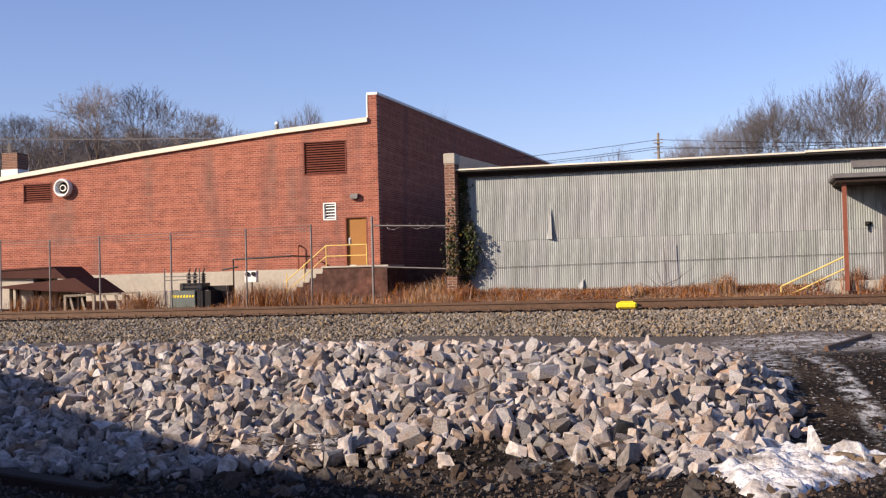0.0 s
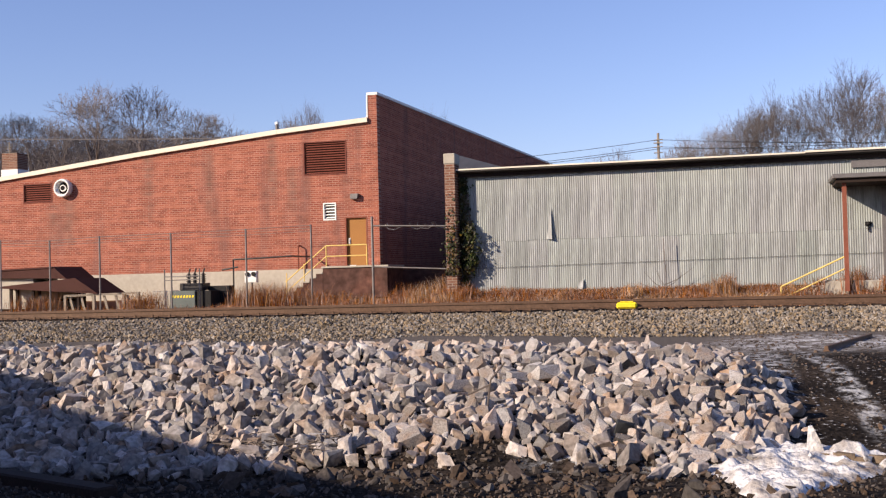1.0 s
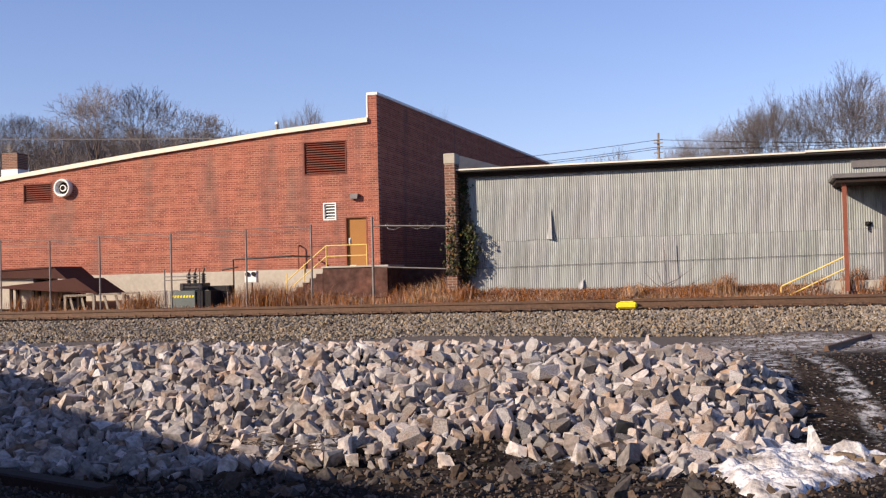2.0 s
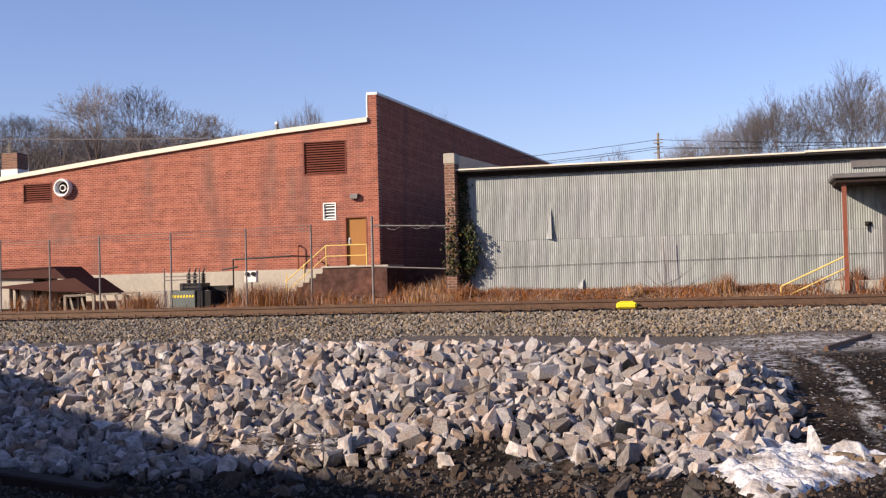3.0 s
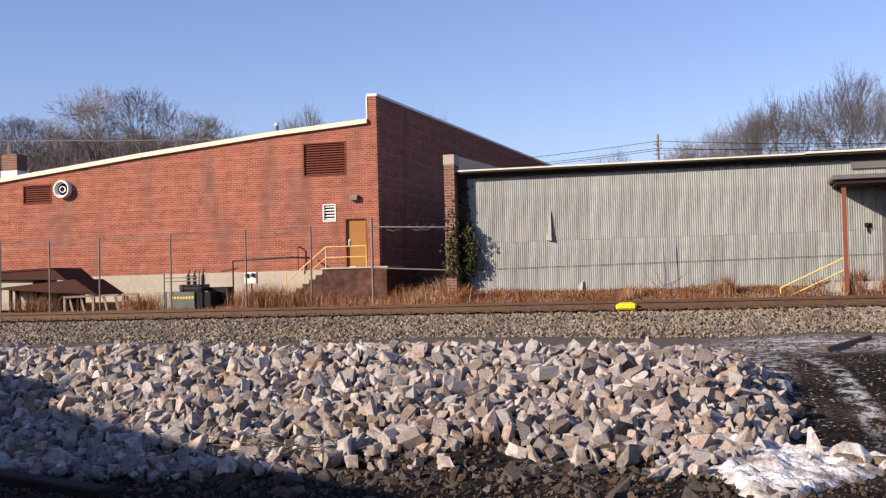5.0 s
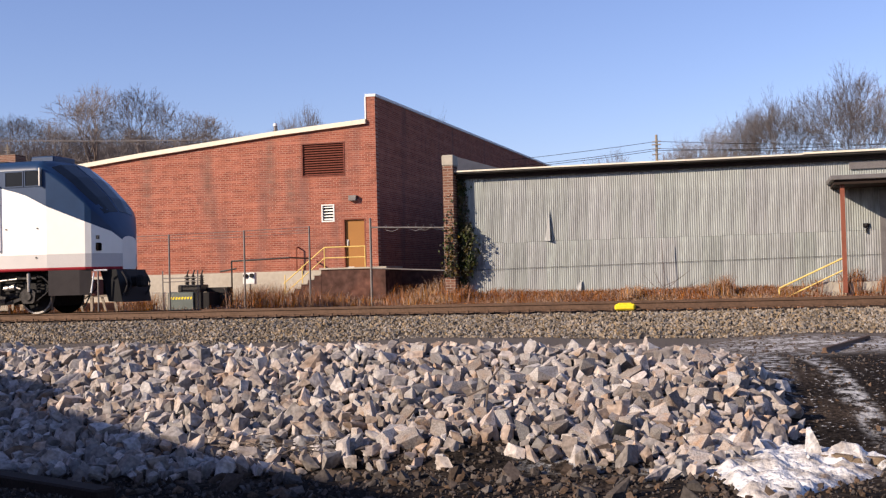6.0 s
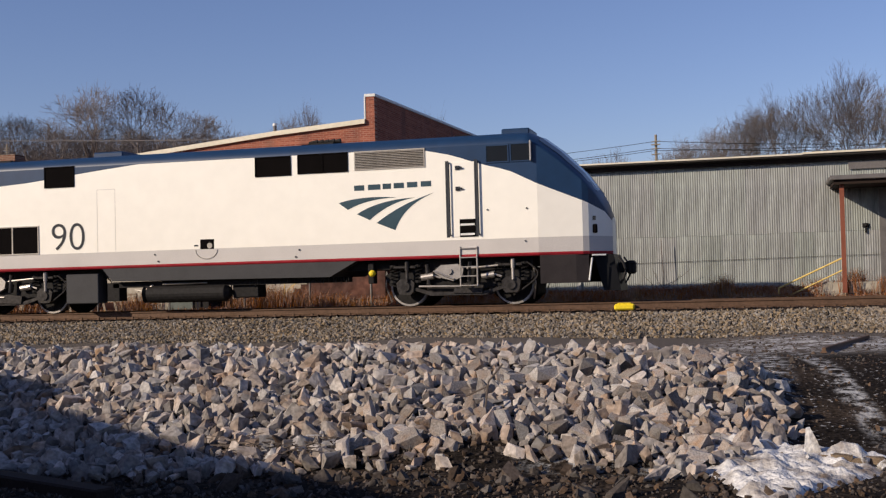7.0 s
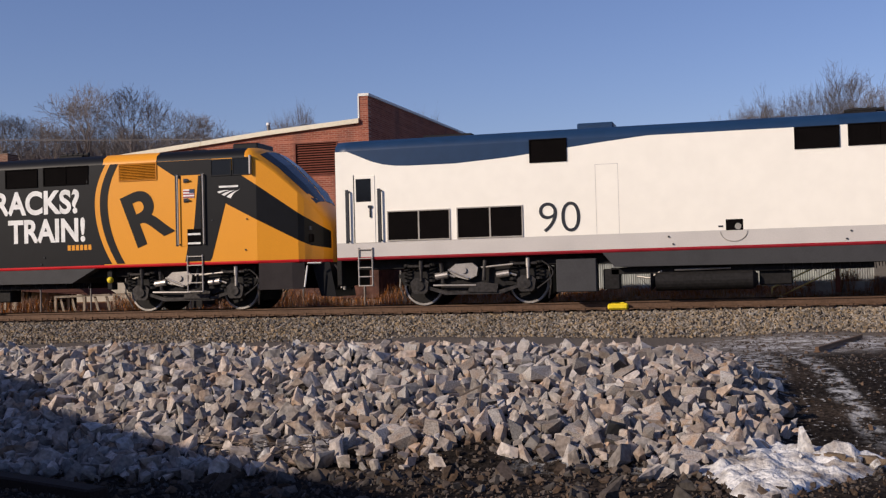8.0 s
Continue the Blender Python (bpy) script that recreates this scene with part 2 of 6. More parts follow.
GRILLE_AMBER = mat("amber_grille_metal", (0.55, 0.21, 0.015), 0.5, vary=0.1)


# ---- shaping helpers ----
def mesh_of(bm, name, *mats, smooth=False):
    me = bpy.data.meshes.new(name)
    bmesh.ops.recalc_face_normals(bm, faces=bm.faces)
    bm.to_mesh(me)
    bm.free()
    for m in mats:
        me.materials.append(m)
    if smooth:
        for p in me.polygons:
            p.use_smooth = True
    return me


def part(name, bm, material, parent, label="", smooth=False, kind=""):
    """One mesh object under a thing or a part."""
    mats = material if isinstance(material, (list, tuple)) else [material]
    ob = new(name, bm if isinstance(bm, bpy.types.Mesh) else mesh_of(bm, name, *mats, smooth=smooth))
    ob.parent = parent
    return tagged(ob, label, kind=kind)


def thing(name, label, category, at=(0, 0, 0), group="", kind=""):
    ob = new(name)
    ob.location = at
    return tagged(ob, label, category, group, kind)


def box(bm, x0, x1, y0, y1, z0, z1, bev=0.0, mi=0):
    r = bmesh.ops.create_cube(bm, size=1.0, matrix=Matrix.LocRotScale(((x0 + x1) / 2, (y0 + y1) / 2, (z0 + z1) / 2), None, (x1 - x0, y1 - y0, z1 - z0)))
    fs = {f for v in r["verts"] for f in v.link_faces}
    for f in fs:
        f.material_index = mi
    if bev:
        es = {e for v in r["verts"] for e in v.link_edges}
        bmesh.ops.bevel(bm, geom=list(es), offset=bev, segments=1, affect="EDGES", profile=0.5)
    return bm


def boxed(*a, **k):
    return box(bmesh.new(), *a, **k)


def tube(bm, a, b, r0, r1=None, n=8, caps=True):
    a, b = Vector(a), Vector(b)
    r1 = r0 if r1 is None else r1
    d = b - a
    m = Matrix.Translation((a + b) / 2) @ d.to_track_quat("Z", "Y").to_matrix().to_4x4()
    bmesh.ops.create_cone(bm, cap_ends=caps, segments=n, radius1=r0, radius2=r1, depth=d.length, matrix=m)
    return bm


def tubes(pairs, r, n=8):
    bm = bmesh.new()
    for a, b in pairs:
        tube(bm, a, b, r, n=n)
    return bm


def prism(bm, pts, y0, y1):
    """An outline in x and z, pushed through from y0 to y1."""
    f, b = [bm.verts.new((x, y0, z)) for x, z in pts], [bm.verts.new((x, y1, z)) for x, z in pts]
    bm.faces.new(f)
    bm.faces.new(b[::-1])
    for i in range(len(pts)):
        j = (i + 1) % len(pts)
        bm.faces.new((f[i], b[i], b[j], f[j]))
    return bm


def from_lists(name, verts, faces, *mats):
    me = bpy.data.meshes.new(name)
    me.from_pydata(verts, [], faces)
    for m in mats:
        me.materials.append(m)
    me.update()
    return me


def smooth_step(a, b, x):
    k = min(1, max(0, (x - a) / (b - a)))
    return k * k * (3 - 2 * k)


def pieces(x, pts):
    return float(np.interp(x, [p[0] for p in pts], [p[1] for p in pts]))


def sweep(bm, pts, r, n=6):
    """One unbroken wire through the points."""
    pts = [Vector(p) for p in pts]
    rings = []
    for i, p in enumerate(pts):
        d = (pts[min(i + 1, len(pts) - 1)] - pts[max(i - 1, 0)]).normalized()
        u = d.cross(Vector((0, 0, 1)))
        u = u.normalized() if u.length > 0.01 else Vector((1, 0, 0))
        w = d.cross(u)
        rings.append([bm.verts.new(p + r * (math.cos(6.2832 * k / n) * u + math.sin(6.2832 * k / n) * w)) for k in range(n)])
    for a, b in zip(rings, rings[1:]):
        for k in range(n):
            bm.faces.new((a[k], a[(k + 1) % n], b[(k + 1) % n], b[k]))
    bm.faces.new(rings[0])
    bm.faces.new(rings[-1][::-1])
    return bm


# ---- the ground ----
def pile_crest(x):
    return pieces(x, [(-16, -0.29), (-4, -0.33), (-1.5, -0.40), (-0.4, -0.52), (0.6, -0.70)])


def height(x, y):
    """Ground level: yard by the camera, bank, bench, track bed, the lots behind, far hill."""
    low = -1.36
    bench = -0.70 + 0.03 * math.sin(x * 0.7)
    on_pile = 1 - smooth_step(-0.5, 0.7, x)
    if y < 18.5:
        bare = low + (bench - low) * smooth_step(12.9, 17.6, y)
        c = pile_crest(x)
        stony = low + (c - low) * min(1, max(0, (y - 12.0) / 3.3)) if y < 15.4 else c + (bench - c) * smooth_step(15.6, 17.8, y)
        z = bare + (stony - bare) * on_pile
    elif y < 26.2:
        z = bench
    elif y < 34:
        z = pieces(y, [(26.2, bench), (28.3, -0.285), (31.6, -0.285), (34, -0.45)])
    else:
        right = pieces(y, [(34, -0.45), (36.6, 0.12), (46, 0.2), (70, 0.3), (3000, 0.3)])
        left = pieces(y, [(34, -0.45), (36.6, -0.24), (42, -0.2), (46, 0.1), (70, 0.3), (3000, 0.3)])
        z = right + (left - right) * smooth_step(-9.6, -11.0, x)
        z += 17.0 * smooth_step(70, 150, y) * smooth_step(-22, -70, x)
    return z + (0.05 * noise.noise((x * 0.5, y * 0.5, 0)) + 0.03 * noise.noise((x * 1.9, y * 1.9, 3)) if y < 26 else 0.0)


def axis(near, step, limit):
    out, x, s = list(near), near[-1], step
    while x < limit:
        s *= 1.35
        x += s
        out.append(x)
    return out


def build_ground():
    xr = axis(np.arange(-6, 5.01, 0.2), 0.3, 2500)
    xl = [-v for v in axis(np.arange(6.2, 40, 0.4), 0.4, 2500)][::-1]
    xs = xl + xr
    yn = [-v for v in axis([2.0, 4.0], 2, 2500)][::-1]
    ys = yn + list(np.arange(0, 9, 1.5)) + axis(np.arange(9, 35, 0.2), 0.4, 4000)
    verts = [(x, y, height(x, y)) for y in ys for x in xs]
    n = len(xs)
    faces = [(j * n + i, j * n + i + 1, (j + 1) * n + i + 1, (j + 1) * n + i) for j in range(len(ys) - 1) for i in range(n - 1)]
    m = mat("dark_cinder_ground", (0.018, 0.0148, 0.013), 1.0, spec=0.03, vary=0.7, scale=0.9, fine=17, bump=0.06, second=(0.085, 0.063, 0.048), amount=0.5)
    t, nodes = m.node_tree, m.node_tree.nodes
    co, b = nodes["Texture Coordinate"], nodes["Principled BSDF"]
    sep = nodes.new("ShaderNodeSeparateXYZ")
    t.links.new(co.outputs["Object"], sep.inputs[0])

    def math_node(op, a, c):
        q = nodes.new("ShaderNodeMath")
        q.operation = op
        for k, v in enumerate((a, c)):
            if isinstance(v, float):
                q.inputs[k].default_value = v
            else:
                t.links.new(v, q.inputs[k])
        return q.outputs[0]

    def near(axis_out, at, half):
        d = math_node("ABSOLUTE", math_node("SUBTRACT", axis_out, at), 0.0)
        q = nodes.new("ShaderNodeMapRange")
        q.interpolation_type = "SMOOTHSTEP"
        q.inputs["From Min"].default_value, q.inputs["From Max"].default_value = half, half * 0.35
        t.links.new(d, q.inputs["Value"])
        return q.outputs[0]

    # thin old snow: a dusting on the bench and down a run in the bank
    slant = math_node("ADD", sep.outputs["X"], math_node("MULTIPLY", math_node("SUBTRACT", sep.outputs["Y"], 17.0), 0.12))
    snow = math_node("MAXIMUM", math_node("MULTIPLY", near(slant, 0.95, 0.22), near(sep.outputs["Y"], 17.4, 4.6)),
                     math_node("MULTIPLY", near(sep.outputs["X"], -0.05, 0.6), near(sep.outputs["Y"], 17.6, 4.0)))
    snow = math_node("MAXIMUM", snow, math_node("MULTIPLY", near(sep.outputs["X"], -1.5, 1.2), near(sep.outputs["Y"], 12.6, 0.8)))
    snow = math_node("MAXIMUM", snow, math_node("MULTIPLY", near(sep.outputs["X"], 0.9, 2.4), near(sep.outputs["Y"], 22.5, 3.4)))
    sn = nodes.new("ShaderNodeTexNoise")
    sn.inputs["Scale"].default_value, sn.inputs["Detail"].default_value = 5.0, 9
    sn.inputs["Roughness"].default_value = 0.72
    t.links.new(co.outputs["Object"], sn.inputs["Vector"])
    sr = nodes.new("ShaderNodeMapRange")
    sr.inputs["From Min"].default_value, sr.inputs["From Max"].default_value = 0.47, 0.58
    t.links.new(sn.outputs["Fac"], sr.inputs["Value"])
    fl = nodes.new("ShaderNodeTexNoise")
    fl.inputs["Scale"].default_value, fl.inputs["Detail"].default_value = 17.0, 4
    t.links.new(co.outputs["Object"], fl.inputs["Vector"])
    fr = nodes.new("ShaderNodeMapRange")
    fr.inputs["From Min"].default_value, fr.inputs["From Max"].default_value = 0.64, 0.70
    t.links.new(fl.outputs["Fac"], fr.inputs["Value"])
    flecks = math_node("MULTIPLY", fr.outputs[0], math_node("MULTIPLY", near(sep.outputs["X"], 1.0, 2.2), near(sep.outputs["Y"], 15.5, 5.0)))
    fac = math_node("MULTIPLY", math_node("MAXIMUM", math_node("MULTIPLY", sr.outputs[0], snow), flecks), 0.55)
    # grey gravel on the bench, dry grass colour beyond the track
    gb = near(sep.outputs["Y"], 23.5, 5.0)
    g1 = nodes.new("ShaderNodeMix")
    g1.data_type = "RGBA"
    g1.inputs["B"].default_value = (0.15, 0.13, 0.115, 1)
    old = b.inputs["Base Color"].links[0].from_socket
    t.links.new(math_node("MULTIPLY", gb, 0.75), g1.inputs["Factor"])
    t.links.new(old, g1.inputs["A"])
    far = nodes.new("ShaderNodeMapRange")
    far.inputs["From Min"].default_value, far.inputs["From Max"].default_value = 32.5, 34.5
    t.links.new(sep.outputs["Y"], far.inputs["Value"])
    g2 = nodes.new("ShaderNodeMix")
    g2.data_type = "RGBA"
    g2.inputs["B"].default_value = (0.20, 0.11, 0.06, 1)
    t.links.new(far.outputs[0], g2.inputs["Factor"])
    t.links.new(g1.outputs["Result"], g2.inputs["A"])
    g3 = nodes.new("ShaderNodeMix")
    g3.data_type = "RGBA"
    g3.inputs["B"].default_value = (0.78, 0.79, 0.80, 1)
    t.links.new(fac, g3.inputs["Factor"])
    t.links.new(g2.outputs["Result"], g3.inputs["A"])
    t.links.new(g3.outputs["Result"], b.inputs["Base Color"])
    g = new("ground", from_lists("ground", verts, faces, m))
    for p in g.data.polygons:
        p.use_smooth = True
    tagged(g, "dark cinder ground with thin patches of old snow", "ground", kind="structure")


build_ground()


def hull_stone(rng, n=16, flat=0.72):
    """An angular quarried stone about one metre across: a skewed block with broken corners and broad faces."""
    bm = bmesh.new()
    skew = rng.normal(0, 0.2, 3)
    for c in itertools.product((-1, 1), repeat=3):
        keep = rng.uniform(0.45, 1.0)
        for k in range(2 if n < 16 else 3):
            v = [c[0] * keep, c[1] * keep, c[2] * keep]
            v[(k + int(rng.integers(3))) % 3] *= rng.uniform(0.1, 1.0)
            bm.verts.new((0.46 * v[0] + skew[0] * v[2] * 0.5, 0.38 * v[1] + skew[1] * v[0] * 0.5, 0.46 * flat * v[2] + skew[2] * v[1] * 0.4))
    r = bmesh.ops.convex_hull(bm, input=bm.verts)
    bmesh.ops.delete(bm, geom=[e for e in r["geom_interior"] if isinstance(e, bmesh.types.BMVert)], context="VERTS")
    bmesh.ops.dissolve_limit(bm, angle_limit=radians(13), verts=bm.verts, edges=bm.edges)
    bmesh.ops.triangulate(bm, faces=bm.faces)
    return bm


def scatter(name, spots, shapes, material, seed):
    """Many stones in one mesh. spots: x, y, z, size."""
    rng = np.random.default_rng(seed)
    vs, fs, base = [], [], 0
    for x, y, z, s in spots:
        v, f = shapes[rng.integers(len(shapes))]
        q = Euler(rng.uniform(0, 6.28, 3)).to_matrix()
        a = (v * s * rng.uniform(0.65, 1.4, 3)) @ np.array(q).T + (x, y, z)
        vs.append(a)
        fs.append(f + base)
        base += len(v)
    return from_lists(name, np.concatenate(vs).tolist(), np.concatenate(fs).tolist(), material)


def shapes_of(meshes):
    return [(np.array([v.co[:] for v in me.vertices]), np.array([p.vertices[:] for p in me.polygons])) for me in meshes]


def build_stones():
    rng = np.random.default_rng(4)
    rocks = [mesh_of(hull_stone(rng, n=int(rng.integers(10, 17))), "stone", ROCK) for _ in range(28)]
    shapes = shapes_of(rocks)
    pile = thing("riprap_pile", "bank of pale angular limestone riprap on dark cinders", "stones")
    taken, spots = {}, []
    tries = 0
    while len(spots) < 4200 and tries < 110000:
        tries += 1
        x, y = rng.uniform(-15.5, 0.55), rng.uniform(10.6, 16.4)
        edge = 12.15 + 0.3 * math.sin(x * 1.3) + (0.6 if -3.2 < x < -1.0 else 0) + 0.7 * smooth_step(-1.6, 0.4, x) - 0.6 * smooth_step(-4.5, -7.5, x)
        if y < edge - abs(rng.normal(0, 0.18)):
            continue
        if x > 0.1 + rng.normal(0, 0.15) - 0.2 * abs(y - 14.2):
            continue
        s = min(0.31 - 0.09 * smooth_step(14.6, 15.6, y), max(0.10, rng.lognormal(math.log(0.20), 0.26)))
        key = (int(x / 0.35), int(y / 0.35))
        near = [p for i in (-1, 0, 1) for j in (-1, 0, 1) for p in taken.get((key[0] + i, key[1] + j), ())]
        if any((x - p[0]) ** 2 + (y - p[1]) ** 2 < (0.40 * (s + p[3])) ** 2 * 0.55 for p in near):
            continue
        p = (x, y, height(x, y) + s * rng.uniform(0.1, 0.32) * (1 - 0.5 * smooth_step(14.8, 15.5, y)), s)
        taken.setdefault(key, []).append(p)
        spots.append(p)
    singles = [p for p in spots if -4.6 < p[0] < -0.2 and 12.2 < p[1] < 15.3][:300]
    rest = [p for p in spots if p not in set(singles)]
    # a lower layer fills the gaps between the stones on top
    for _ in range(5200):
        x, y = rng.uniform(-15.5, 0.1), rng.uniform(11.9, 16.2)
        if y > 12.35 + 0.3 * math.sin(x * 1.3) + (0.6 if -3.2 < x < -1.0 else 0) + 0.9 * smooth_step(-1.6, 0.4, x) - 0.6 * smooth_step(-4.5, -7.5, x):
            rest.append((x, y, height(x, y) - 0.03, rng.uniform(0.10, 0.19)))
    for x, y, z, s in singles:
        o = part("stone", rocks[rng.integers(len(rocks))], ROCK, pile)
        o.location, o.scale = (x, y, z), [s * k for k in rng.uniform(0.7, 1.4, 3)]
        o.rotation_euler = rng.uniform(0, 6.28, 3)
    part("riprap", scatter("riprap", rest, shapes, ROCK_JOINED, 5), None, pile, kind="stuff")
    # small broken stones and cinders in the yard and on the bench
    small = []
    for _ in range(7500):
        x, y = rng.uniform(-10, 3.2), rng.uniform(9.2, 13.4)
        small.append((x, y, height(x, y) + 0.01, min(0.16, rng.lognormal(math.log(0.030), 0.5))))
    for _ in range(1500):
        x, y = rng.uniform(-1.0, 4.0), rng.uniform(13, 26)
        small.append((x, y, height(x, y), rng.lognormal(math.log(0.035), 0.4)))
    for _ in range(260):
        x, y = rng.uniform(-6.5, 0.4), rng.uniform(10.4, 12.9)
        small.append((x, y, height(x, y) + 0.01, min(0.26, rng.lognormal(math.log(0.11), 0.4))))
    g = new("cinders", scatter("cinders", small, shapes, CINDER_STONE, 6))
    tagged(g, "loose dark cinders and broken stone on the yard", "gravel", kind="stuff")
    # track ballast
    b = []
    while len(b) < 26000:
        x, y = rng.uniform(-24, 5.5), rng.uniform(25.9, 29.05)
        if y < 26.5 and rng.random() < 0.5:
            continue
        b.append((x, y, height(x, y) + rng.uniform(-0.01, 0.03), rng.uniform(0.05, 0.095)))
    g = new("ballast", scatter("ballast", b, shapes, BALLAST_STONE, 7))
    tagged(g, "grey crushed-stone ballast along the track shoulder", "ballast", kind="stuff")


build_stones()


# ---- track ----
TRACK_Y = 29.971


def build_track():
    track = thing("railway_track", "single railway track with rust-brown rails on ballast", "railway track", (0, TRACK_Y, 0))
    for side in (-1, 1):
        bm = bmesh.new()
        pts = [(-0.075, -0.185), (0.075, -0.185), (0.075, -0.172), (0.012, -0.150), (0.009, -0.045), (0.036, -0.034), (0.036, -0.006), (0.028, 0.0),
               (-0.028, 0.0), (-0.036, -0.006), (-0.036, -0.034), (-0.009, -0.045), (-0.012, -0.150), (-0.075, -0.172)]
        a, b = [bm.verts.new((-220, side * 0.753 + y, z)) for y, z in pts], [bm.verts.new((120, side * 0.753 + y, z)) for y, z in pts]
        for i in range(len(pts)):
            j = (i + 1) % len(pts)
            bm.faces.new((a[i], a[j], b[j], b[i]))
        part("rail", bm, RAIL_STEEL, track, "rust-brown steel rail")
    tie = mesh_of(boxed(-0.115, 0.115, -1.3, 1.3, -0.37, -0.2, bev=0.012), "sleeper", WOOD_DARK)
    plate = mesh_of(box(boxed(-0.18, 0.18, -0.11, 0.11, -0.2, -0.165, bev=0.008), -0.03, 0.03, -0.125, -0.08, -0.2, -0.13), "tie_plate", RAIL_STEEL)
    for k in range(70):
        x = -31 + 0.52 * k
        part("sleeper", tie, None, track).location = (x, 0, 0)
        p = part("tie_plate", plate, None, track)
        p.location = (x, -0.753, 0)
    lub = thing("rail_marker", "bright yellow cast box clamped to the near rail", "rail fitting", (-3.12, TRACK_Y - 0.753, 0))
    bm = boxed(-0.25, 0.25, -0.17, -0.04, -0.2, -0.045, bev=0.04)
    part("body", bm, YELLOW_BRIGHT, lub)
    part("cap", boxed(-0.17, 0.17, -0.15, -0.045, -0.06, -0.02, bev=0.018), YELLOW_BRIGHT, lub)


build_track()


# ---- red brick works ----
FACE_Y = 46.5


def roof_line(x):
    return pieces(x, [(-44, 4.62), (-32.9, 5.55), (-25.7, 6.33), (-19.4, 6.93), (-15.3, 7.22)])


def pierced(bm, xs, zs, holes, top, y0, y1, mi=0):
    """A wall in the plane of x and z with openings, and a top that follows top(x)."""
    def solid(i, j):
        if not (0 <= i < len(xs) - 1 and 0 <= j < len(zs)):
            return False
        xm, lo, hi = (xs[i] + xs[i + 1]) / 2, zs[j], zs[j + 1] if j + 1 < len(zs) else 99
        zm = lo + 0.01 if hi == 99 else (lo + hi) / 2
        return not any(a < xm < b and c < zm < d for a, b, c, d in holes)

    def level(i, j):
        return zs[j] if j < len(zs) else top(xs[i])

    def quad(*p):
        bm.faces.new([bm.verts.new(q) for q in p]).material_index = mi

    for i in range(len(xs) - 1):
        for j in range(len(zs)):
            if not solid(i, j):
                continue
            a, b = xs[i], xs[i + 1]
            la, lb, ha, hb = level(i, j), level(i + 1, j), level(i, j + 1), level(i + 1, j + 1)
            for y in (y0, y1):
                quad((a, y, la), (b, y, lb), (b, y, hb), (a, y, ha))
            if not solid(i - 1, j):
                quad((a, y0, la), (a, y1, la), (a, y1, ha), (a, y0, ha))
            if not solid(i + 1, j):
                quad((b, y0, lb), (b, y1, lb), (b, y1, hb), (b, y0, hb))
            if not solid(i, j - 1):
                quad((a, y0, la), (b, y0, lb), (b, y1, lb), (a, y1, la))
            if not solid(i, j + 1):
                quad((a, y0, ha), (b, y0, hb), (b, y1, hb), (a, y1, ha))
    bmesh.ops.remove_doubles(bm, verts=bm.verts, dist=0.0005)
    return bm


def louvre(parent, x0, x1, z0, z1, n, frame_mat, slat_mat):
    f = bmesh.new()
    w = 0.05
    for a, b, c, d in ((x0, x1, z0, z0 + w), (x0, x1, z1 - w, z1), (x0, x0 + w, z0 + w, z1 - w), (x1 - w, x1, z0 + w, z1 - w)):
        box(f, a, b, FACE_Y - 0.02, FACE_Y + 0.12, c, d)
    lv = part("louvre", f, frame_mat, parent, "slatted metal louvre")
    bm = bmesh.new()
    q = [bm.verts.new(v) for v in ((x0 + w, FACE_Y + 0.18, z0), (x1 - w, FACE_Y + 0.18, z0), (x1 - w, FACE_Y + 0.18, z1), (x0 + w, FACE_Y + 0.18, z1))]
    bm.faces.new(q)
    part("backing", bm, DARK_VOID, lv)
    s = bmesh.new()
    box(s, x0 + w, x1 - w, -0.045, 0.045, -0.006, 0.006)
    me = mesh_of(s, "slat", slat_mat)
    for k in range(n):
        o = part("slat", me, None, lv)
        o.location = (0, FACE_Y + 0.05, z0 + w + (z1 - z0 - 2 * w) * (k + 0.5) / n)
        o.rotation_euler = (radians(38), 0, 0)


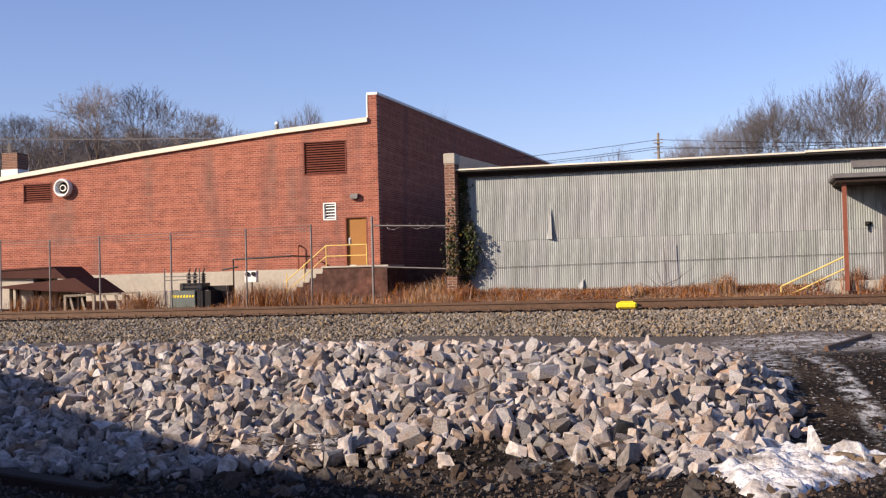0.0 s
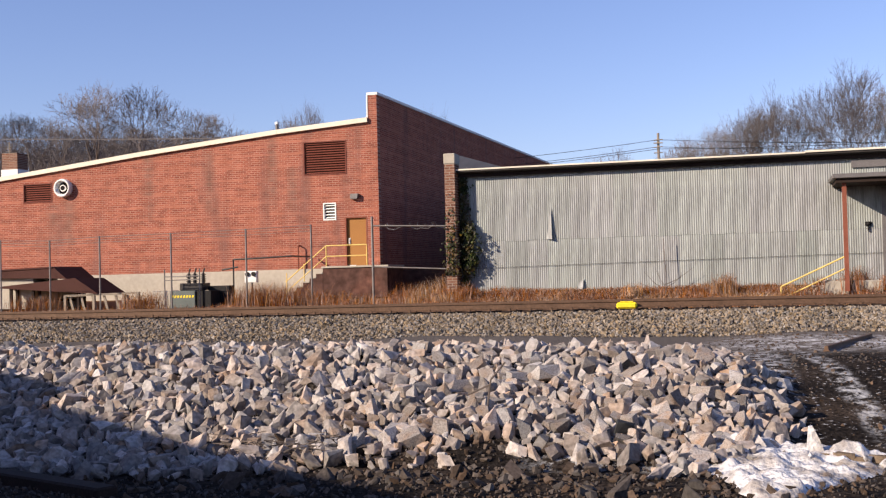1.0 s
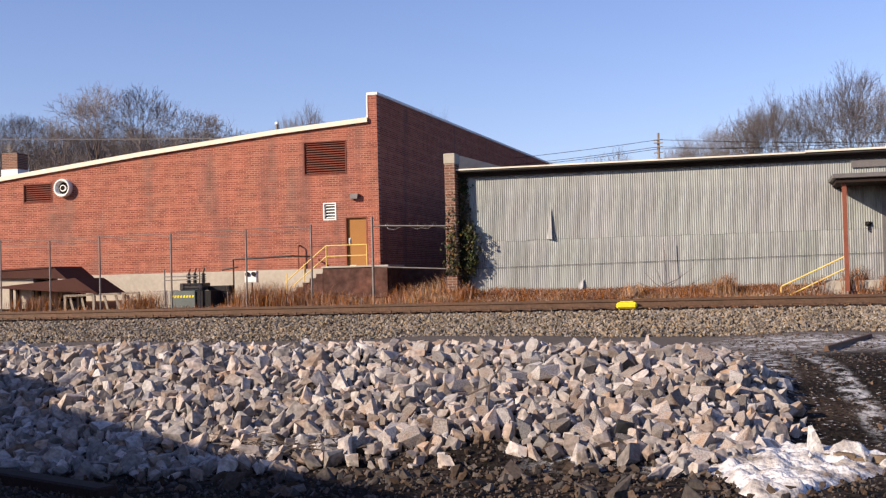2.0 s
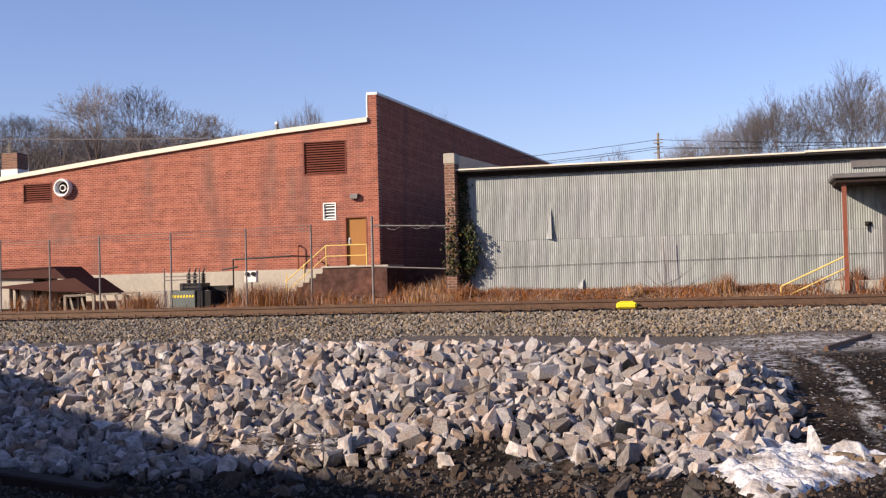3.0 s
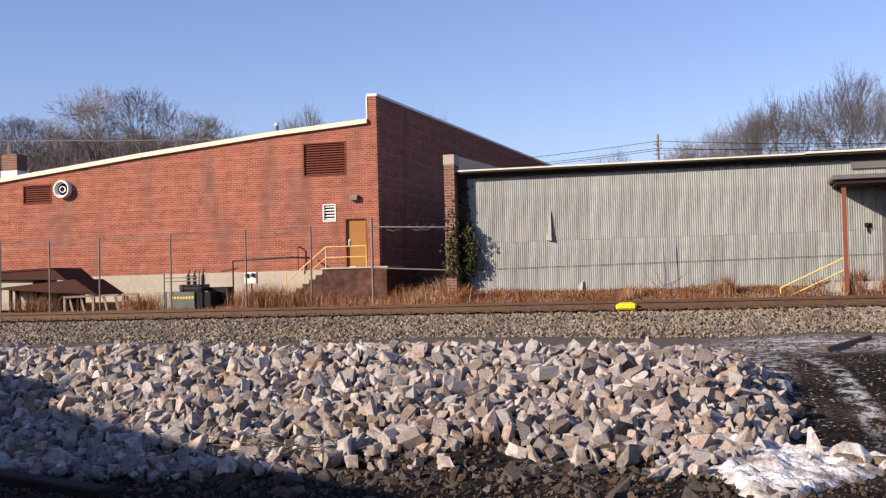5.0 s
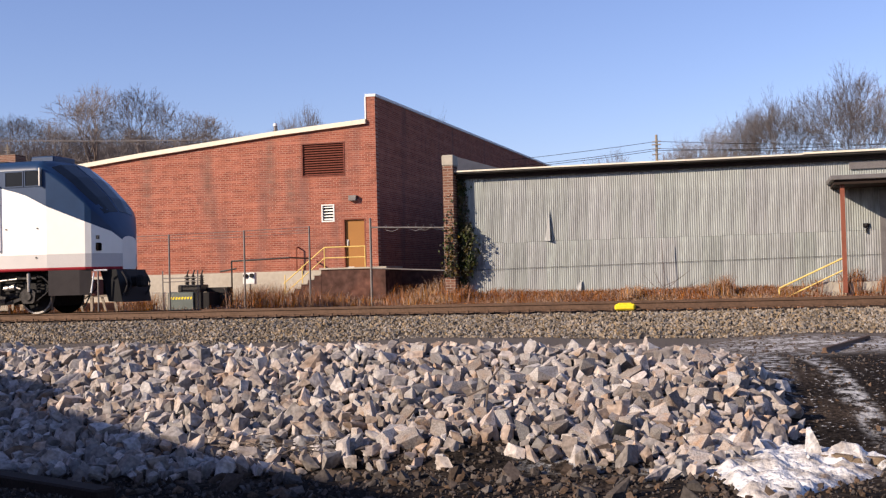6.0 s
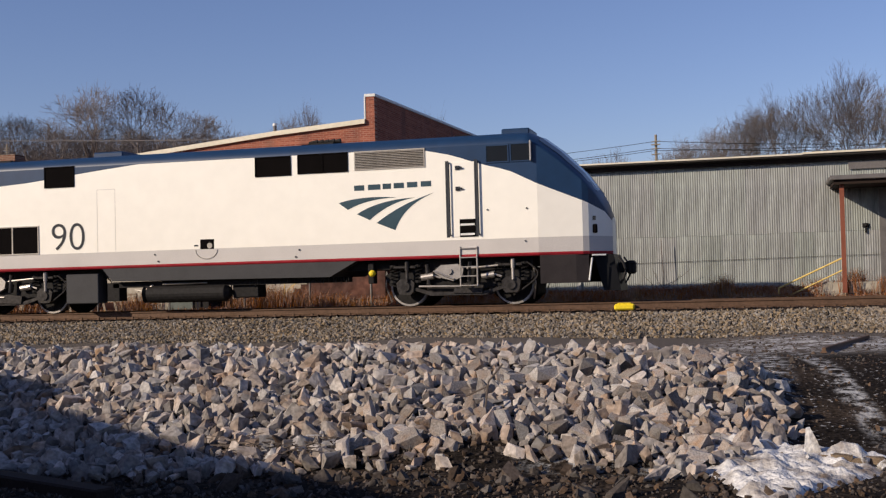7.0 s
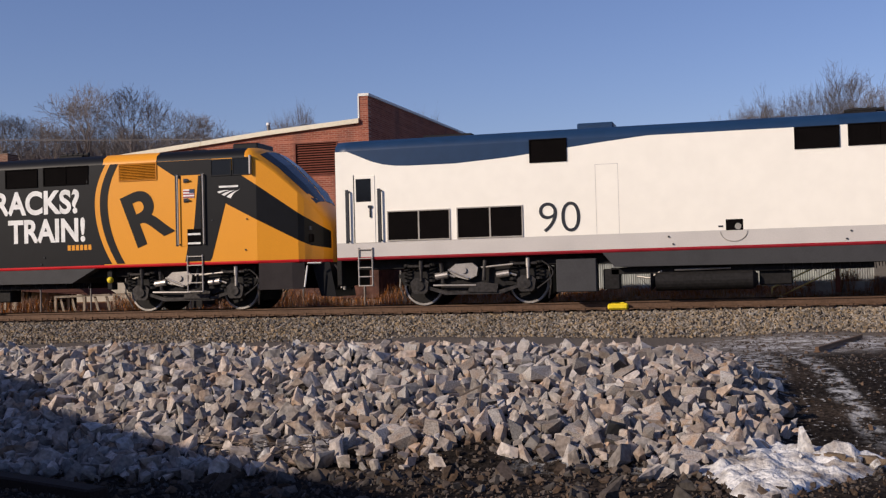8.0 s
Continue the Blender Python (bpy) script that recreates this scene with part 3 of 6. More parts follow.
def build_works():
    w = thing("brick_works_building", "red brick works with a sloping roofline and high side parapet", "building")
    door, big, small, white = (-16.50, -15.52, 1.24, 3.34), (-18.27, -16.37, 5.12, 6.54), (-31.7, -30.24, 4.51, 5.38), (-17.44, -16.87, 3.22, 3.95)
    holes = [door, big, small, white]
    xs = sorted({-44.0, -15.30, -25.7, -19.4, -32.9, -38.0} | {v for h in holes for v in h[:2]})
    zs = sorted({1.22} | {v for h in holes for v in h[2:]} - {6.54} - {5.38} - {5.12} - {4.51} | {4.51, 5.12})
    # keep the courses below the lowest part of the roofline at each column
    bm = bmesh.new()
    left = [x for x in xs if x <= -25.7]
    right = [x for x in xs if x >= -25.7]
    pierced(bm, left, [1.22, 3.0, 4.51], [(-31.7, -30.24, 4.4, 99)], roof_line, FACE_Y, FACE_Y + 0.3)
    pierced(bm, right, [1.22, 3.22, 3.34, 3.95, 5.12], [(-16.50, -15.52, 1.0, 3.34), (-17.44, -16.87, 3.22, 3.95), (-18.27, -16.37, 5.12, 99)], roof_line, FACE_Y, FACE_Y + 0.3)
    # lintels over the two louvres
    prism(bm, [(big[0], big[3]), (big[1], big[3]), (big[1], roof_line(big[1])), (big[0], roof_line(big[0]))], FACE_Y, FACE_Y + 0.3)
    prism(bm, [(small[0], small[3]), (small[1], small[3]), (small[1], roof_line(small[1])), (small[0], roof_line(small[0]))], FACE_Y, FACE_Y + 0.3)
    part("front_wall", bm, BRICK, w, "sunlit red brick front wall with rain stains")
    part("corner_pier", prism(bmesh.new(), [(-15.30, 0.2), (-15.0, 0.2), (-15.0, 8.33), (-15.38, 8.33), (-15.38, 7.2), (-15.30, 7.2)], FACE_Y - 0.004, FACE_Y + 0.36), BRICK, w)
    # foundation
    part("foundation", prism(bmesh.new(), [(-44, -0.2), (-15.30, -0.2), (-15.30, 1.22), (-18.1, 1.22), (-25.9, 1.22), (-44, 1.22)], FACE_Y - 0.05, FACE_Y + 0.3), CONCRETE, w, "pale concrete foundation")
    # side wall with parapet
    bm = bmesh.new()
    pts = [(FACE_Y + 0.36, 0.0), (92, 0.0), (92, 9.24), (FACE_Y + 0.36, 8.33)]
    a, b = [bm.verts.new((-15.0, y, z)) for y, z in pts], [bm.verts.new((-15.36, y, z)) for y, z in pts]
    bm.faces.new(a)
    bm.faces.new(b[::-1])
    for i in range(4):
        bm.faces.new((a[i], b[i], b[(i + 1) % 4], a[(i + 1) % 4]))
    part("side_wall", bm, BRICK_SIDE, w, "shaded red brick side wall")
    bm = bmesh.new()
    for y0, z0, y1, z1 in ((FACE_Y - 0.03, 8.33, 92, 9.24),):
        for s in (0,):
            p = [bm.verts.new(v) for v in ((-14.96, y0, z0), (-14.96, y1, z1), (-15.42, y1, z1), (-15.42, y0, z0), (-14.96, y0, z0 + 0.11), (-14.96, y1, z1 + 0.11), (-15.42, y1, z1 + 0.11), (-15.42, y0, z0 + 0.11))]
            for f in ((0, 1, 2, 3), (4, 5, 6, 7), (0, 1, 5, 4), (1, 2, 6, 5), (2, 3, 7, 6), (3, 0, 4, 7)):
                bm.faces.new([p[k] for k in f])
    part("parapet_cap", bm, WHITE_TRIM, w, "pale metal parapet cap")
    part("parapet_flashing", boxed(-15.44, -15.385, FACE_Y - 0.03, FACE_Y + 0.3, 7.36, 8.33), WHITE_TRIM, w)
    # eaves trim, in lengths
    cuts = [-44, -38, -32.9, -29.3, -25.7, -22.5, -19.4, -15.39]
    for a, b in zip(cuts, cuts[1:]):
        za, zb = roof_line(a), roof_line(b)
        part("eaves_trim", prism(bmesh.new(), [(a + 0.012, za), (b, zb), (b, zb + 0.19), (a + 0.012, za + 0.19)], FACE_Y - 0.14, FACE_Y + 0.32), CAP, w, "cream metal eaves trim")
    bm = bmesh.new()
    for x0, x1 in zip(cuts, cuts[1:]):
        q = [bm.verts.new(v) for v in ((x0, FACE_Y + 0.3, roof_line(x0) + 0.1), (x1, FACE_Y + 0.3, roof_line(x1) + 0.1), (x1, 92, roof_line(x1) + 0.1), (x0, 92, roof_line(x0) + 0.1))]
        bm.faces.new(q)
    part("roof", bm, ROOF_DARK, w)
    louvre(w, *big, 13, RUST_METAL, RUST_METAL)
    louvre(w, *small, 8, RUST_METAL, RUST_METAL)
    louvre(w, *white, 5, WHITE_TRIM, WHITE_TRIM)
    # door
    x0, x1, z0, z1 = door
    d = part("door", boxed(x0 + 0.06, x1 - 0.06, FACE_Y + 0.10, FACE_Y + 0.15, z0 + 0.02, z1 - 0.06, bev=0.006), DOOR_PAINT, w, "closed ochre steel door")
    fr = bmesh.new()
    box(fr, x0, x0 + 0.06, FACE_Y - 0.01, FACE_Y + 0.2, z0, z1)
    box(fr, x1 - 0.06, x1, FACE_Y - 0.01, FACE_Y + 0.2, z0, z1)
    box(fr, x0 + 0.06, x1 - 0.06, FACE_Y - 0.01, FACE_Y + 0.2, z1 - 0.06, z1)
    part("frame", fr, RUST_POST, d)
    part("handle", box(boxed(x0 + 0.14, x0 + 0.18, FACE_Y + 0.04, FACE_Y + 0.1, 2.2, 2.42, bev=0.008), x0 + 0.12, x0 + 0.2, FACE_Y + 0.08, FACE_Y + 0.1, 2.18, 2.46), WHITE_TRIM, d, "pale door pull")
    part("sign", boxed(x0 + 0.1, x0 + 0.42, FACE_Y + 0.085, FACE_Y + 0.1, z0 + 0.04, z0 + 0.09), WHITE_TRIM, d)
    # wall lamp
    lb = bmesh.new()
    prism(lb, [(-16.18, 4.06), (-15.88, 4.06), (-15.85, 4.27), (-16.18, 4.27)], FACE_Y - 0.2, FACE_Y)
    part("wall_lamp", lb, GALV_POST, w, "grey box-shaped wall lamp, unlit")
    # round exhaust
    ex = thing("exhaust_duct", "round white-rimmed exhaust duct in the brick wall", "vent", (-29.6, FACE_Y, 5.11))
    bm = bmesh.new()
    n = 28
    prof = [(0.40, 0.0), (0.40, -0.24), (0.385, -0.27), (0.335, -0.27), (0.31, -0.24), (0.26, -0.05), (0.16, 0.02)]
    rings = [[bm.verts.new((r * math.cos(2 * math.pi * k / n), y, r * math.sin(2 * math.pi * k / n))) for k in range(n)] for r, y in prof]
    for r0, r1 in zip(rings, rings[1:]):
        for k in range(n):
            bm.faces.new((r0[k], r0[(k + 1) % n], r1[(k + 1) % n], r1[k]))
    part("cowl", bm, WHITE_TRIM, ex, smooth=True)
    bm = bmesh.new()
    bmesh.ops.create_circle(bm, cap_ends=True, segments=n, radius=0.27, matrix=pose(0, -0.06, 0, 90))
    part("throat", bm, DARK_VOID, ex)
    part("hub", tube(bmesh.new(), (0, -0.16, 0), (0, 0.02, 0), 0.15, 0.12, n=14), WHITE_TRIM, ex)
    part("outlet", tube(bmesh.new(), (0, -0.165, 0), (0, -0.1, 0), 0.11, n=14), DARK_VOID, ex)
    # roof items
    ch = thing("roof_stack", "square brick stack with white flashing on the roof", "chimney", (-35.9, 52, 5.3))
    part("shaft", boxed(-0.44, 0.44, -0.44, 0.44, 0.5, 2.2), BRICK_OLD, ch)
    part("flashing", boxed(-0.47, 0.47, -0.47, 0.47, 0.0, 1.38), WHITE_TRIM, ch)
    pv = thing("roof_vent_pipe", "short grey vent pipe standing on the roof", "vent pipe", (-20.47, 49, 6.9))
    part("pipe", tube(bmesh.new(), (0, 0, 0), (0, 0, 0.82), 0.07, n=12), GALV_POST, pv)
    part("cap", tube(bmesh.new(), (0, 0, 0.82), (0, 0, 0.93), 0.1, 0.08, n=12), WHITE_TRIM, pv)
    copy_thing(pv, pose(-26.2, 49, 5.9))
    return w


build_works()


def build_dock():
    y0, y1 = 44.3, FACE_Y - 0.06
    d = thing("concrete_stair_landing", "concrete landing and steps at the ochre door", "steps")
    part("landing", boxed(-16.7, -14.0, y0, y1, 0.0, 1.2, bev=0.02), CONCRETE_DARK, d, "stained concrete landing")
    part("slab", boxed(-16.75, -13.95, y0 - 0.06, y1, 1.2, 1.27, bev=0.01), CONCRETE, d)
    # step bodies take the dark concrete: the stair side's shade is put into colour
    for k in range(6):
        st = part("step", boxed(-16.7 - 0.28 * (k + 1), -16.7 - 0.28 * k, y0, y0 + 1.1, 0.0, 0.98 - 0.17 * k), CONCRETE_DARK, d)
        part("tread", boxed(-16.74 - 0.28 * (k + 1), -16.7 - 0.28 * k, y0 - 0.03, y0 + 1.1, 0.98 - 0.17 * k, 1.04 - 0.17 * k, bev=0.01), CONCRETE, st)
    part("side_dock", boxed(-14.96, -11.2, 49.6, 51.0, 0.0, 1.12), CONCRETE_DARK, d)
    r = thing("stair_handrail", "yellow pipe handrail along the concrete steps", "handrail")
    zt = 1.27
    for y in (y0 + 0.04,):
        for x, z in ((-16.55, zt), (-17.5, 0.5), (-18.25, 0.15)):
            part("post", tubes([((x, y, z), (x, y, z + 0.9 if z < 1 else zt + 0.82))], 0.022), YELLOW_PAINT, r)
        part("top_rail", tubes([((-16.55, y, zt + 0.82), (-14.85, y, zt + 0.82)), ((-18.3, y, 0.70), (-16.55, y, zt + 0.82))], 0.024), YELLOW_PAINT, r)
        part("mid_rail", tubes([((-16.55, y, zt + 0.40), (-14.85, y, zt + 0.40)), ((-18.3, y, 0.28), (-16.55, y, zt + 0.40))], 0.02), YELLOW_PAINT, r)
        part("end_post", tubes([((-14.85, y, zt), (-14.85, y, zt + 0.84))], 0.022), YELLOW_PAINT, r)


build_dock()


# ---- corrugated shed ----
SHED_Y = 37.0


def corrugated(width, tall, pitch=0.0677, depth=0.0165, steps=6):
    """A corrugated sheet, its foot at z = 0, in the plane of x and z."""
    n = int(round(width / pitch * steps))
    rows = 3
    verts, faces = [], []
    for j in range(rows):
        for i in range(n + 1):
            x = width * i / n
            verts.append((x, -depth / 2 * math.cos(2 * math.pi * x / pitch), tall * j / (rows - 1)))
    for j in range(rows - 1):
        for i in range(n):
            a = j * (n + 1) + i
            faces.append((a, a + 1, a + n + 2, a + n + 1))
    me = from_lists("corrugated_sheet", verts, faces, GALV)
    for p in me.polygons:
        p.use_smooth = True
    return me


def build_shed():
    s = thing("corrugated_shed", "long shed clad in grey corrugated steel sheets", "shed")
    # body behind the cladding
    part("frame_wall", boxed(-9.1, 14, SHED_Y + 0.03, SHED_Y + 0.16, 0.1, 4.0), WOOD_DARK, s)
    # unseen end wall, run far back to keep skylight off the brick side wall
    bm = bmesh.new()
    pts = [(SHED_Y + 0.03, 0.0), (92, 0.0), (92, 7.5), (SHED_Y + 0.03, 4.0)]
    a, b = [bm.verts.new((-9.2, y, z)) for y, z in pts], [bm.verts.new((-9.1, y, z)) for y, z in pts]
    bm.faces.new(a)
    bm.faces.new(b[::-1])
    for i in range(4):
        bm.faces.new((a[i], b[i], b[(i + 1) % 4], a[(i + 1) % 4]))
    part("end_wall", bm, WOOD_DARK, s)
    part("plinth", boxed(-9.1, 14, SHED_Y - 0.02, SHED_Y + 0.1, -0.1, 0.2), WOOD_DARK, s)
    lower, upper = corrugated(0.7447, 1.68), corrugated(0.7447, 2.2)
    rng = np.random.default_rng(9)
    for k in range(19):
        x = -9.1 + 0.677 * k
        lo = part("corrugated_sheet", lower, None, s)
        lo.location, lo.rotation_euler = (x, SHED_Y - 0.0 + (k % 2) * 0.002, 0.18 + rng.uniform(-0.01, 0.015)), (0, radians(rng.normal(0, 0.12)), 0)
        up = part("corrugated_sheet", upper, None, s)
        up.location, up.rotation_euler = (x, SHED_Y - 0.015 + (k % 2) * 0.002, 1.80 + rng.uniform(-0.015, 0.02)), (radians(rng.normal(0, 0.05)), radians(rng.normal(0, 0.12)), 0)
    tear = bmesh.new()
    t = [tear.verts.new(v) for v in ((-6.40, -0.045, 1.82), (-6.22, -0.15, 1.80), (-6.25, -0.05, 2.85), (-6.34, -0.05, 2.3))]
    tear.faces.new((t[0], t[1], t[2], t[3]))
    o = part("torn_flap", tear, GALV, s, "bent-out flap of torn sheet")
    o.location = (0, SHED_Y, 0)
    tear = bmesh.new()
    t = [tear.verts.new(v) for v in ((-5.48, -0.03, 0.2), (-5.30, -0.14, 0.2), (-5.28, -0.04, 0.55), (-5.42, -0.03, 0.42))]
    tear.faces.new(t)
    part("torn_flap", tear, GALV, s).location = (0, SHED_Y, 0)
    # roof with overhang
    bm = bmesh.new()
    pts = [(SHED_Y - 0.42, 4.03), (SHED_Y - 0.42, 4.10), (SHED_Y + 0.1, 4.13), (92, 7.6), (92, 7.5), (SHED_Y - 0.2, 4.0)]
    a, b = [bm.verts.new((-9.25, y, z)) for y, z in pts], [bm.verts.new((14, y, z + 0.02)) for y, z in pts]
    bm.faces.new(a)
    bm.faces.new(b[::-1])
    for i in range(6):
        bm.faces.new((a[i], b[i], b[(i + 1) % 6], a[(i + 1) % 6]))
    part("roof", bm, ROOF_DARK, s, "low dark roof with an overhang")
    part("drip_edge", boxed(-9.3, 1.45, SHED_Y - 0.45, SHED_Y - 0.39, 4.08, 4.125), CAP, s, "pale metal drip edge")
    part("drip_edge", boxed(1.45, 14, SHED_Y - 0.47, SHED_Y - 0.41, 4.10, 4.155), CAP, s)
    part("fascia", boxed(-9.25, 14, SHED_Y - 0.16, SHED_Y - 0.10, 3.88, 4.0), WOOD_DARK, s)
    # canopy over the loading door
    c = part("canopy", boxed(2.10, 14, SHED_Y - 2.0, SHED_Y - 0.04, 3.18, 3.31, bev=0.015), GALV_POST, s, "flat steel canopy")
    part("soffit", boxed(2.2, 14, SHED_Y - 1.9, SHED_Y - 0.05, 3.06, 3.175), WOOD_DARK, c)
    part("canopy_post", boxed(2.36, 2.48, SHED_Y - 1.75, SHED_Y - 1.63, 0.0, 3.06), RUST_POST, s, "rust-red steel post")
    part("header_panel", boxed(2.75, 14, SHED_Y - 0.09, SHED_Y - 0.05, 3.62, 3.84), GALV_POST, s)
    part("sliding_door", boxed(3.56, 6.2, SHED_Y - 0.08, SHED_Y - 0.02, 0.2, 3.0), GALV_POST, s, "dark grey sliding door")
    bm = bmesh.new()
    bmesh.ops.create_icosphere(bm, subdivisions=1, radius=0.07)
    box(bm, -0.09, 0.09, 0.02, 0.06, -0.06, 0.06)
    box(bm, -0.02, 0.02, 0.0, 0.05, -0.22, 0)
    part("meter", bm, UNDER, s).location = (3.17, SHED_Y - 0.08, 1.95)
    # thin cable in front of the cladding
    c = thing("cable", "thin dark cable strung along the shed", "cable")
    part("strand", sweep(bmesh.new(), [(-9.3, SHED_Y - 0.045, 0.95), (2.5, SHED_Y - 0.045, 1.08), (9, SHED_Y - 0.045, 1.1)], 0.006, 5), CABLE, c)
    # brick pier at the corner
    p = thing("brick_pier", "old brick corner pier with a pale cap and ivy", "pier", (-9.38, SHED_Y - 0.55, 0))
    part("shaft", boxed(-0.17, 0.17, 0.0, 0.6, -0.25, 4.3, bev=0.008), BRICK_OLD, p)
    part("cap", boxed(-0.185, 0.185, -0.02, 0.62, 4.3, 4.63, bev=0.015), CONCRETE, p, "pale concrete cap block")
    # grey gable behind the pier
    g = thing("rear_shed_gable", "grey sheet gable standing behind the pier", "shed")
    part("panel", prism(bmesh.new(), [(-10.3, 0.1), (-7.9, 0.1), (-7.9, 4.3), (-10.3, 5.05)], 40.0, 40.2), SLATE, g)
    # handrail of the loading steps
    h = thing("yellow_stair_rail", "pale yellow pipe rail beside the loading steps", "handrail", (0, SHED_Y - 1.6, 0))
    part("top_rail", tubes([((0.62, 0, 0.17), (2.42, 0, 1.0))], 0.024), YELLOW_PAINT, h)
    part("mid_rail", tubes([((0.80, 0, -0.1), (2.42, 0, 0.66))], 0.02), YELLOW_PAINT, h)
    part("post", tubes([((0.62, 0, -0.25), (0.62, 0, 0.17))], 0.022), YELLOW_PAINT, h)
    st = thing("loading_steps", "low concrete loading steps under the canopy", "steps", (0, SHED_Y - 1.5, 0))
    for k in range(5):
        part("step", boxed(0.9 + 0.3 * k, 1.2 + 0.3 * k if k < 4 else 3.4, 0.0, 1.4, -0.3, -0.12 + 0.15 * k if k < 4 else 0.3, bev=0.01), CONCRETE, st)


build_shed()


# ---- fence ----
def build_fence():
    y = 38.0
    f = thing("chain_link_fence", "grey steel fence posts with thin top wires", "fence", (0, y, 0))
    posts = [(-26.9, 2.5), (-24.85, 2.43), (-22.82, 2.51), (-20.0, 2.53), (-17.13, 2.57), (-14.72, 2.63), (-12.52, 2.82), (-9.92, 2.49)]
    for x, z in posts:
        r = 0.042 if x in (-12.52, -9.92) else 0.032
        p = part("post", tube(tubes([((x, 0, -0.3), (x, 0, z - 0.05))], r, n=10), (x, 0, z - 0.05), (x, 0, z), r * 1.25, r * 0.5, n=10), GALV_POST, f)
    for dz, r in ((0.0, 0.010), (-0.10, 0.007), (-0.20, 0.007)):
        pr = [(-33, -0.03, 2.5 + dz)] + [(a[0], -0.03, a[1] + dz - 0.03) for a in posts[:6]]
        part("strand", sweep(bmesh.new(), pr, r, 5), GALV_POST, f)
    part("top_rail", tubes([((-12.5, 0, 2.50), (-9.95, 0, 2.40))], 0.026), GALV_POST, f)
    part("bottom_rail", tubes([((-12.5, 0, 1.12), (-9.95, 0, 0.98))], 0.024), GALV_POST, f)
    # a curl of barbed wire on the gate rail
    for cx in (-12.1, -11.2, -10.9, -10.35, -10.2):
        pts = [(cx + 0.09 * k + 0.16 * math.cos(k * 1.1 + cx), 0.1 * math.sin(k), 2.45 + 0.12 * math.sin(k * 1.1 + cx)) for k in range(6)]
        part("barbed_wire", sweep(bmesh.new(), pts, 0.008, 4), STEEL, f, "tangled curl of barbed wire")


build_fence()


# ---- locomotives: nose tip at local x = 0, tail at x = -20.3 ----
HALF = 1.45


def half_width(x):
    return pieces(x, [(-21, HALF), (-1.68, HALF), (-0.62, 1.26), (-0.48, 1.17), (-0.34, 1.0), (-0.14, 0.68), (0, 0.36)])


def top_of(x):
    return pieces(x, [(-21, 4.24), (-19.8, 4.30), (-2.3, 4.30), (-1.9, 4.28), (-1.6, 4.16), (-1.25, 3.88), (-0.68, 3.33), (-0.33, 2.86), (-0.06, 2.38), (0, 2.12)])


def blue_line(x):
    return pieces(x, [(-20.3, 4.1), (-20.0, 4.0), (-19.5, 3.72), (-19.0, 3.57), (-18.6, 3.52), (-17.2, 3.51), (-15.8, 3.60), (-13.7, 3.83), (-12.3, 3.965), (-11.9, 3.985), (-4.9, 3.97), (-4.4, 3.87), (-3.8, 3.74),
                      (-3.1, 3.49), (-2.4, 3.31), (-1.67, 2.94), (-0.5, 2.45), (0, 2.15)])


def crease(x):
    """Height of the edge between the flank and the sloped front."""
    return pieces(x, [(-1.9, 3.98), (-1.78, 3.96), (-1.19, 3.51), (-0.6, 2.97), (-0.3, 2.62), (0, 2.02)])


def nose_z(x, k):
    """Height of the sloped front at the share k of the half width."""
    return crease(x) + (top_of(x) - crease(x)) * pieces(k, [(0, 1.0), (0.5, 0.84), (0.8, 0.52), (1, 0.0)])


def loco_shell(parent, low, band, stripe, high, split=None):
    """Carbody as rings along x; the paint lines follow the rings' rows."""
    xs = sorted(set(np.round(np.concatenate([np.linspace(-20.3, -1.68, 60), [-1.9, -1.78, -1.19, -0.62, -0.48, -0.34, -0.14, 0.0], [-6.1, -6.08]]), 3).tolist()))
    bm = bmesh.new()
    rings = []
    for x in xs:
        w, t = half_width(x), top_of(x)
        sh = min(3.96, t - (0.30 if x < -1.9 else 0.22))
        nose = max(0.0, (x + 1.68) / 1.68)
        zb = min(blue_line(x), sh - 0.01)
        lean = 1 - 0.10 * nose
        if x > -1.9:
            # a crisp edge between the flank and the sloped front
            zb = min(blue_line(x), crease(x) - 0.01)
            half = [(w * 0.985, 1.19), (w, 1.225), (w, 1.265), (w, 1.63), (w, zb), (w, crease(x))] + [(w * k, nose_z(x, k)) for k in (0.9, 0.8, 0.5, 0.0)]
        else:
            half = [(w * 0.985, 1.19), (w, 1.225), (w, 1.265), (w, 1.63), (w, zb), (w * lean, sh), (w * 0.955 * lean, sh + 0.45 * (t - sh)), (w * 0.82 * lean, sh + 0.8 * (t - sh)), (w * 0.55, t - 0.02), (0, t)]
        ring = [bm.verts.new((x, -y, z)) for y, z in half] + [bm.verts.new((x, y, z)) for y, z in half[-2::-1]]
        rings.append(ring)
    n = len(rings[0])
    rows = [2, 2, 1, 0, 3, 3, 3, 3, 3]
    for a, b in zip(rings, rings[1:]):
        for k in range(n - 1):
            f = bm.faces.new((a[k], b[k], b[k + 1], a[k + 1]))
            r = k if k < 9 else n - 2 - k
            f.material_index = rows[r]
            if split and (a[0].co.x + b[0].co.x) / 2 < split and rows[r] != 2:
                f.material_index = 4
            xm = (a[0].co.x + b[0].co.x) / 2
            if split and r > 4 and -4.4 < xm < -2.0:
                f.material_index = 4
            f.smooth = k in range(5, n - 6)
        bm.faces.new((a[0], a[-1], b[-1], b[0])).material_index = 2
    tail, front = bm.faces.new(rings[0]), bm.faces.new(rings[-1])
    tail.material_index = 4 if split else 0
    front.material_index = 0
    return part("body", bm, [low, band, stripe, high, LOCO_BLACK], parent, "streamlined steel carbody with a sloped nose")


